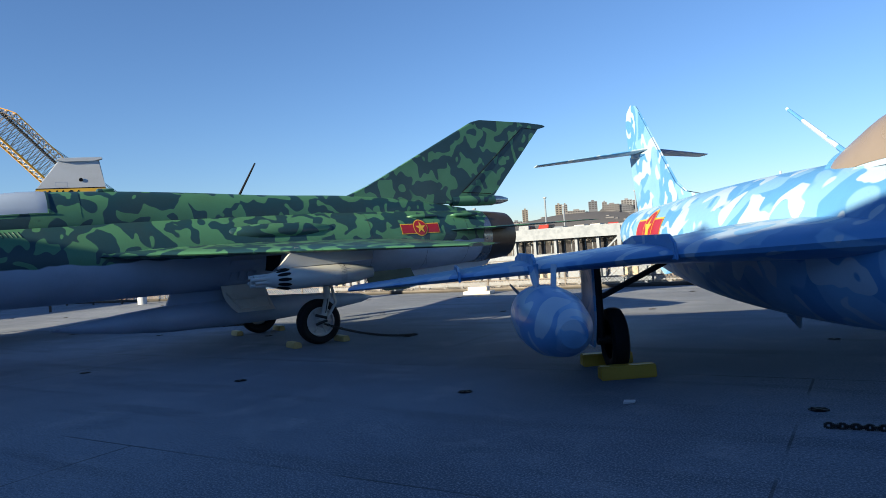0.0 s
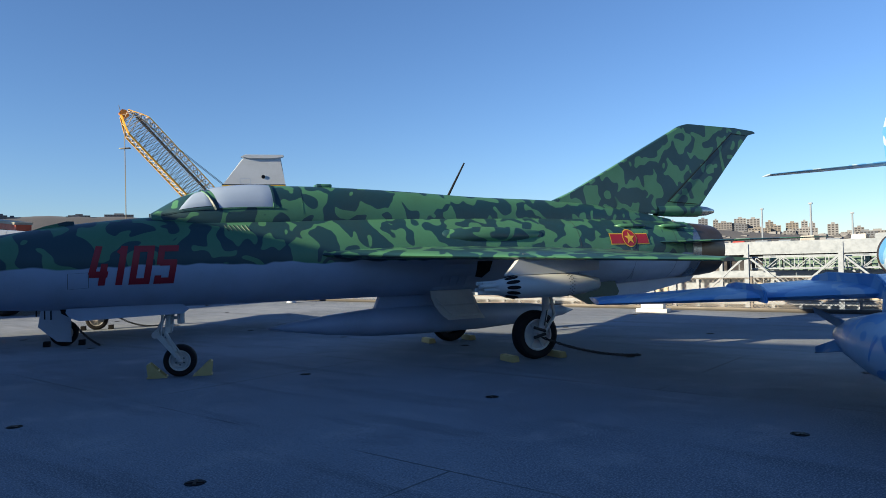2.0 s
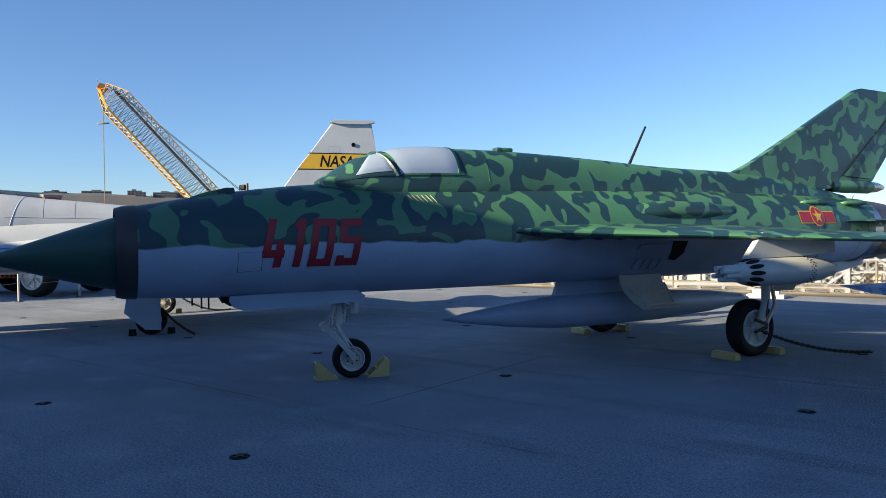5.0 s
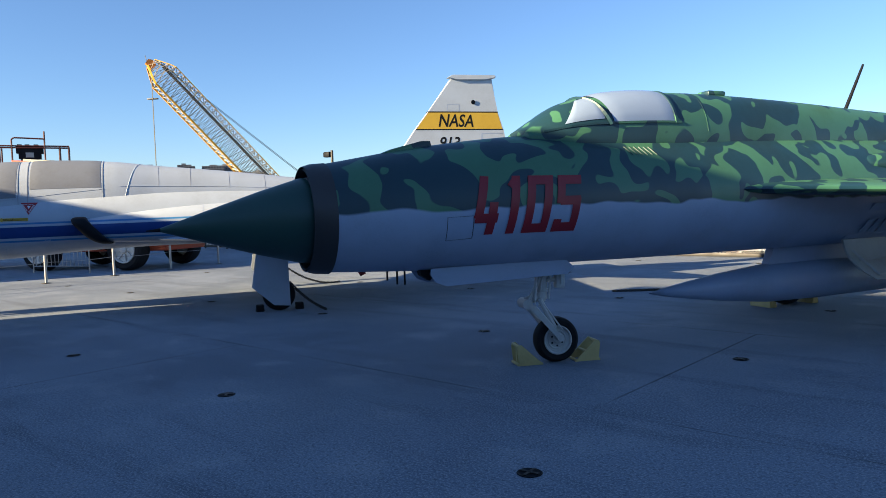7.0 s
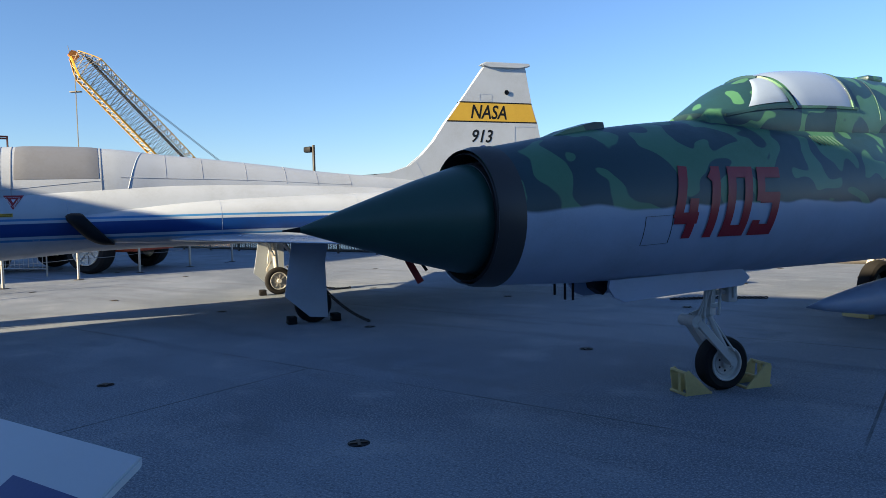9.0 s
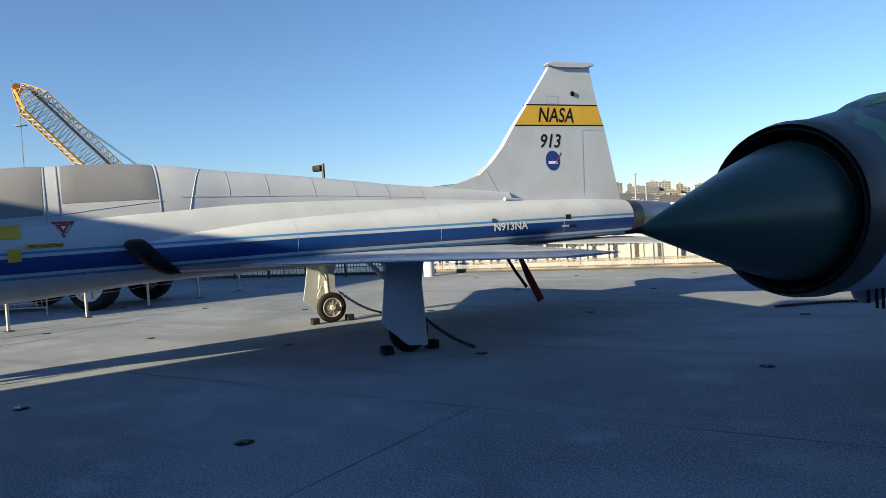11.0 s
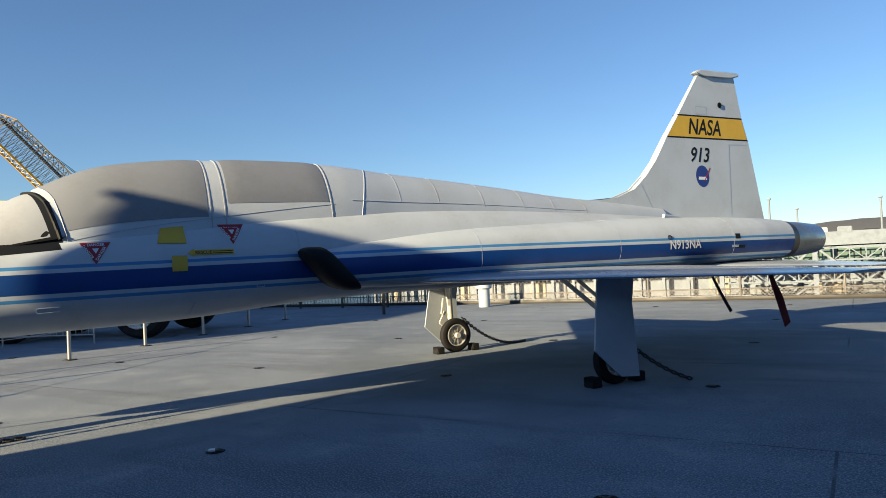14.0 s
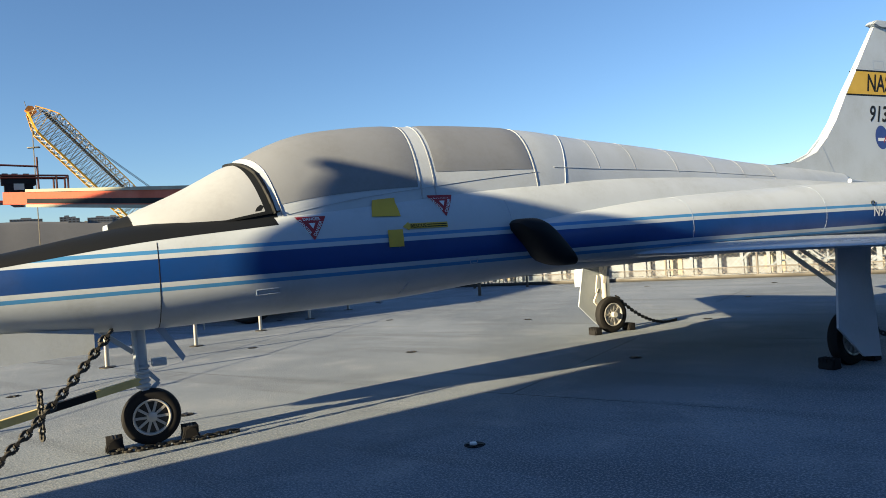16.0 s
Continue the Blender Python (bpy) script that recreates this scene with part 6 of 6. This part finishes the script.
while s < P1:
    bm = bmesh.new()
    box(bm, (s, 1.38, -4.9), (s + 2.6, 1.47, -2.4))
    part("door", bm, OCHRE, pier, "ochre roller door", False)
    s += 13.8 * (1 + (rng.random() < 0.4))


def parked_car(m, paint_mat, van):
    ob = thing("parked_car", m, "small car parked on the pier roof", "car", "cars parked on the pier")
    h = 1.9 if van else 1.45
    bm = bmesh.new()
    prism(bm, [(-2.1, 0.3), (2.1, 0.3), (2.15, 0.75), (1.3, 0.9), (0.7, h), (-1.4 if not van else -2.0, h), (-2.1, 0.9)], 1.7, lambda p, q, h2: Vector((p, h2, q)))
    bmesh.ops.bevel(bm, geom=bm.edges[:], offset=0.08, segments=2, affect="EDGES")
    part("body", bm, paint_mat, ob)
    bm = bmesh.new()
    prism(bm, [(1.15, 0.95), (0.65, h - 0.1), (-1.3, h - 0.1), (-1.8, 0.95)], 1.72, lambda p, q, h2: Vector((p, h2, q)))
    part("window", bm, DARK_GLASS, ob)
    bm = bmesh.new()
    for x in (-1.35, 1.35):
        for y in (-0.78, 0.78):
            tube(bm, (x, y - 0.1, 0.33), (x, y + 0.1, 0.33), 0.33, None, 14)
    part("tyre", bm, RUBBER, ob)
    return ob


s = P0 + 1
while s < P1 - 3:
    if rng.random() < 0.8:
        parked_car(frame_at(s, PIER_OUT + 2.2, 1.75) @ pose(0, 0, 0, 0, 0, rng.choice((90, 270))), PIER_WHITE if rng.random() < 0.35 else rng.choice(CAR_PAINTS), rng.random() < 0.25)
    s += 2.7 + 0.6 * rng.random()


def light_mast(m, h):
    ob = thing("light_mast", m, "tall slim white lighting mast", "light mast", "masts on the pier")
    bm = bmesh.new()
    tube(bm, (0, 0, 0), (0, 0, h), 0.16, 0.12, 10)
    part("pole", bm, PIER_WHITE, ob)
    bm = bmesh.new()
    box(bm, (-0.26, -0.2, h - 0.05), (0.26, 0.2, h + 0.2), 0.05)
    part("lamp_head", bm, PIER_WHITE, ob)
    return ob


for k, s in enumerate(range(-70, 105, 8)):
    light_mast(frame_at(s + 3 * math.sin(k * 2.1), PIER_OUT + (6 if k % 2 else 22), 1.75), 6.2 + 0.8 * math.sin(k * 1.3))

# white gangway trusses between ship and pier
def truss(name, m, length, h, d, label, mat=PIER_WHITE, bay=2.2):
    ob = thing(name, m, label, "gangway")
    n = max(2, round(length / bay))
    for y in (0, d):
        bm = bmesh.new()
        for z in (0, h):
            bar(bm, (0, y, z), (length, y, z), 0.16)
        part("chord", bm, mat, ob, "", False)
        bm = bmesh.new()
        for i in range(n):
            x0, x1 = length * i / n, length * (i + 1) / n
            bar(bm, (x0, y, 0), (x0, y, h), 0.10)
            bar(bm, (x0, y, 0 if i % 2 else h), (x1, y, h if i % 2 else 0), 0.10)
        bar(bm, (length, y, 0), (length, y, h), 0.10)
        part("brace", bm, mat, ob, "", False)
    bm = bmesh.new()
    box(bm, (0, 0, -0.12), (length, d, -0.02))
    part("walkway", bm, mat, ob, "", False)
    return ob


for name, s0, length in (("gangway", -16.2, 10.4), ("gangway", -5.4, 26.0)):
    truss(name, frame_at(s0, 78, -0.55), length, 1.45, 2.2, "white steel lattice gangway along the pier", PIER_WHITE, 1.75)
    truss(name, frame_at(s0, 77, -3.05), length, 1.45, 2.2, "white steel lattice gangway along the pier", PIER_WHITE, 1.75)
glazing = thing("gangway_glazing", frame_at(-15.6, 81.5, 0), "green tinted glazed screen behind the gangway", "glazed screen")
for k in range(14):
    bm = bmesh.new()
    box(bm, (2.5 * k, 0, -0.9), (2.5 * k + 2.35, 0.06, 0.95))
    part("pane", bm, GREEN_GLASS, glazing, "", False)
bm = bmesh.new()
box(bm, (0, 0.08, -1.15), (35.0, 0.3, -0.95))
box(bm, (0, 0.08, 0.95), (35.0, 0.3, 1.1))
part("screen_frame", bm, PIER_WHITE, glazing, "", False)
for s in (-16.3, -5.6, 6.0, 20.0):
    tower = thing("gangway_tower", frame_at(s, 76.4, -11), "white steel gangway tower with diagonal braces", "gangway tower", "gangway towers")
    bm = bmesh.new()
    bar(bm, (0, 0, 0), (0, 0, 13.6), 0.55)
    part("leg", bm, PIER_WHITE, tower, "", False)
    for x1, za, zb in ((-4.6, 8.1, 12.2), (4.6, 8.1, 12.2), (-2.4, 6.2, 8.1)):
        bm = bmesh.new()
        bar(bm, (0, 0, zb), (x1, 0, za), 0.24)
        part("brace", bm, PIER_WHITE, tower, "", False)

# ---------------------------------------------------------------- yellow lattice crane across the slip
def at_bearing(az, dist, el, origin=(-8.0, 3.5, 1.45)):
    a = radians(az)
    return Vector((origin[0] + dist * math.sin(a), origin[1] + dist * math.cos(a), origin[2] + dist * math.tan(radians(el))))


crane = thing("lattice_crane", Matrix.Translation((0, 0, 0)), "yellow and orange lattice boom crane with hoist cables", "crane")
K = 1.9
foot, tip = at_bearing(-23.2, 800, 1.4), at_bearing(-32.2, 780, 11.5)
axis = (tip - foot).normalized()
side_v = axis.cross(Vector((0, 0, 1))).normalized()
up_v = side_v.cross(axis).normalized()


def boom_corner(t, i):
    w = 7.0 * K * min(1.0, (1 - t) * 7 + 0.35)
    return foot.lerp(tip, t) + side_v * (w if i in (0, 3) else -w) + up_v * (w if i < 2 else -w)


for i in range(4):
    bm = bmesh.new()
    pts = [boom_corner(t / 30, i) for t in range(31)]
    w = (0.48 if i >= 2 else 0.23) * K
    rings = [[bm.verts.new(p + side_v * a * w + up_v * b * w) for a, b in ((1, 1), (-1, 1), (-1, -1), (1, -1))] for p in pts]
    for ra, rb in zip(rings, rings[1:]):
        for j in range(4):
            bm.faces.new((ra[j], ra[(j + 1) % 4], rb[(j + 1) % 4], rb[j]))
    bm.faces.new(rings[0]), bm.faces.new(rings[-1])
    part("chord", bm, CRANE_YELLOW if i != 0 else LACING, crane, "", False)
bm = bmesh.new()
N = 30
for t in range(N):
    for i in range(4):
        j = (i + 1) % 4
        bar(bm, boom_corner(t / N, i), boom_corner((t + 1) / N, j), 0.26 * K)
        bar(bm, boom_corner(t / N, j), boom_corner((t + 1) / N, i), 0.20 * K)
        bar(bm, boom_corner(t / N, i), boom_corner(t / N, j), 0.28 * K)
part("lacing", bm, LACING, crane, "pale grey lattice bracing", False)
bm = bmesh.new()
bar(bm, foot.lerp(tip, 0.02) + up_v * 4.0 * K, foot.lerp(tip, 0.95) + up_v * 3.6 * K, 3.2 * K, 0.9 * K)
part("catwalk", bm, STEEL, crane, "dark grey boom catwalk", False)
bm = bmesh.new()
prism(bm, [(-2.6, -2.2), (1.6, -2.4), (2.2, 0.2), (0.6, 1.6), (-2.4, 1.2)], 3.6, lambda p, q, h: tip + axis * p * K + up_v * q * K + side_v * h * K)
part("boom_head", bm, HEAD_ORANGE, crane, "orange boom head")
bm = bmesh.new()
for d in (-1.2, 0.9, 1.6):
    tube(bm, tip + side_v * d * K, Vector((tip.x, tip.y, 20.0)) + side_v * d * K, 0.13 * K, None, 5)
box(bm, (-3.0 * K, -0.8 * K, -0.3 * K), (3.0 * K, 0.8 * K, 0.3 * K), 0.1, Matrix.Translation((tip.x, tip.y, tip.z - 19 * K)))
back = at_bearing(-20.2, 805, 2.2)
for d in (-1.4, 1.4):
    tube(bm, tip + side_v * d * K + up_v * 3 * K, back + side_v * d * K, 0.15 * K, None, 5)
tube(bm, tip + Vector((-2 * K, 0, 0)), tip + Vector((-3.2 * K, 0, 4.5 * K)), 0.15 * K, None, 5)
part("cable", bm, STEEL, crane)
bm = bmesh.new()
box(bm, (-9 * K, -8 * K, -15 * K), (14 * K, 8 * K, 2.0 * K), 0.5, Matrix.Translation(foot))
part("machinery_house", bm, CRANE_YELLOW, crane)

# ---------------------------------------------------------------- far shore
def ridge(az):
    """Height of the far ridge by bearing."""
    low = 26 if az > -12 else 26 + 72 * min(1, (-12 - az) / 14)
    return low + 26 * math.exp(-((az - 12) / 7.0) ** 2)


def far_polar(az, dist, z):
    a = radians(az)
    return Vector((dist * math.sin(a), dist * math.cos(a), z))


bm = bmesh.new()
prev = None
N = 160
for i in range(N + 1):
    az = -75 + 150 * i / N
    n = noise.fractal(Vector((az * 0.10, 3.1, 0)), 1.0, 2.0, 4) + 0.35 * noise.noise(Vector((az * 1.7, 0, 0)))
    crest = ridge(az) + 7 * n
    if az > 20:
        crest *= max(0.8, 1 - (az - 20) / 18)
    if az > 24:
        crest += 24 * min(1, (az - 24) / 5)
    col = [bm.verts.new(far_polar(az, d, z)) for d, z in ((1250, -12), (1270, -4), (1330, 0.45 * crest + 2 * n), (1420, 0.9 * crest), (1500, crest), (1900, crest * 0.8), (1960, -12))]
    if prev:
        for a, b, c, d in zip(prev, prev[1:], col[1:], col):
            bm.faces.new((a, b, c, d))
    prev = col
solid("ground_hills", bm, WOOD_HILL, Matrix(), "dark wooded winter ridge across the river", "hill", "", "structure")


def far_block(az, dist, w, h, mat, base=0.0, towerlike=True, label="hazy apartment block on the far shore"):
    m = Matrix.Translation(far_polar(az, dist, 0)) @ Matrix.Rotation(-radians(az), 4, "Z")
    ob = thing("distant_building", m, label, "building", "buildings on the far shore")
    bm = bmesh.new()
    box(bm, (-w / 2, 0, -12), (w / 2, w * 0.7, base + h))
    part("wall", bm, mat, ob, "", False)
    bm = bmesh.new()
    box(bm, (-w / 6, w * 0.2, base + h), (w / 6, w * 0.5, base + h + 3))
    part("roof_hut", bm, mat, ob, "", False)
    bm = bmesh.new()
    floors = max(2, int(h / 4.2))
    for k in range(floors):
        z = base + h - 3.4 - 4.2 * k
        cols = max(2, int(w / 5))
        for c in range(cols):
            x = -w / 2 + (c + 0.5) * w / cols
            box(bm, (x - 0.3 * w / cols, -0.25, z), (x + 0.3 * w / cols, -0.02, z + 2.2))
    tagged(part("window", bm, DARK_GLASS, ob, "", False), "", "", "", "stuff")
    return ob


rng = random.Random(5)
for az, w, h in ((12.0, 18, 58), (12.9, 10, 50), (14.6, 22, 62), (15.5, 24, 64), (16.6, 14, 52), (18.1, 22, 57), (18.9, 11, 68), (19.4, 10, 60), (20.7, 18, 60), (9.3, 14, 66), (9.8, 10, 58), (6.6, 12, 70), (22.3, 16, 44), (24.8, 26, 40), (-20.2, 40, 24), (-33.0, 52, 26), (-30.5, 24, 30), (-27.5, 30, 22), (-20.9, 34, 66), (-18.3, 32, 64), (28.0, 30, 38), (30.5, 36, 46), (33.0, 28, 40)):
    far_block(az, 1480 + 25 * rng.random(), w, 0.36 * h, rng.choice(MASONRY), ridge(az) - 1)
for k in range(70):
    az = -40 + 78 * rng.random()
    far_block(az, 1215 + 30 * rng.random(), 22 + 34 * rng.random(), 6 + 12 * rng.random(), rng.choice(MASONRY), 0.0, False, "low waterfront building on the far shore")
for k in range(40):
    az = -45 + 85 * rng.random()
    far_block(az, 1450 + 40 * rng.random(), 18 + 26 * rng.random(), 6 + 10 * rng.random(), rng.choice(MASONRY), ridge(az) * 0.92, False, "house on the far ridge")
bm = bmesh.new()
for k in range(420):                                   # pale houses among the trees
    az = -60 + 95 * rng.random()
    d = 1275 + 200 * rng.random()
    p = far_polar(az, d, ridge(az) * ((d - 1250) / 250))
    w, h = 3 + 5 * rng.random(), 4 + 5 * rng.random()
    box(bm, (-w, -4, -6), (w, 4, h), 0.0, Matrix.Translation(p) @ Matrix.Rotation(-radians(az) + rng.uniform(-0.5, 0.5), 4, "Z"))
solid("far_houses", bm, MASONRY[1], Matrix(), "pale scattered houses on the far hillside", "houses", "", "stuff", False)
bm = bmesh.new()
for k in range(900):
    az = -60 + 110 * rng.random()
    d = 1300 + 190 * rng.random()
    crest = ridge(az) * ((d - 1250) / 250)
    p = far_polar(az, d, crest)
    r = 4 + 5 * rng.random()
    bmesh.ops.create_icosphere(bm, subdivisions=1, radius=r, matrix=Matrix.Translation(p) @ Matrix.Diagonal((1.3, 1.0, 0.9, 1)))
for v in bm.verts:
    v.co += Vector((rng.uniform(-1.5, 1.5), rng.uniform(-1.5, 1.5), rng.uniform(-1.8, 1.8)))
solid("far_trees", bm, WOOD_HILL, Matrix(), "bare brown winter trees on the far ridge", "trees", "", "stuff")
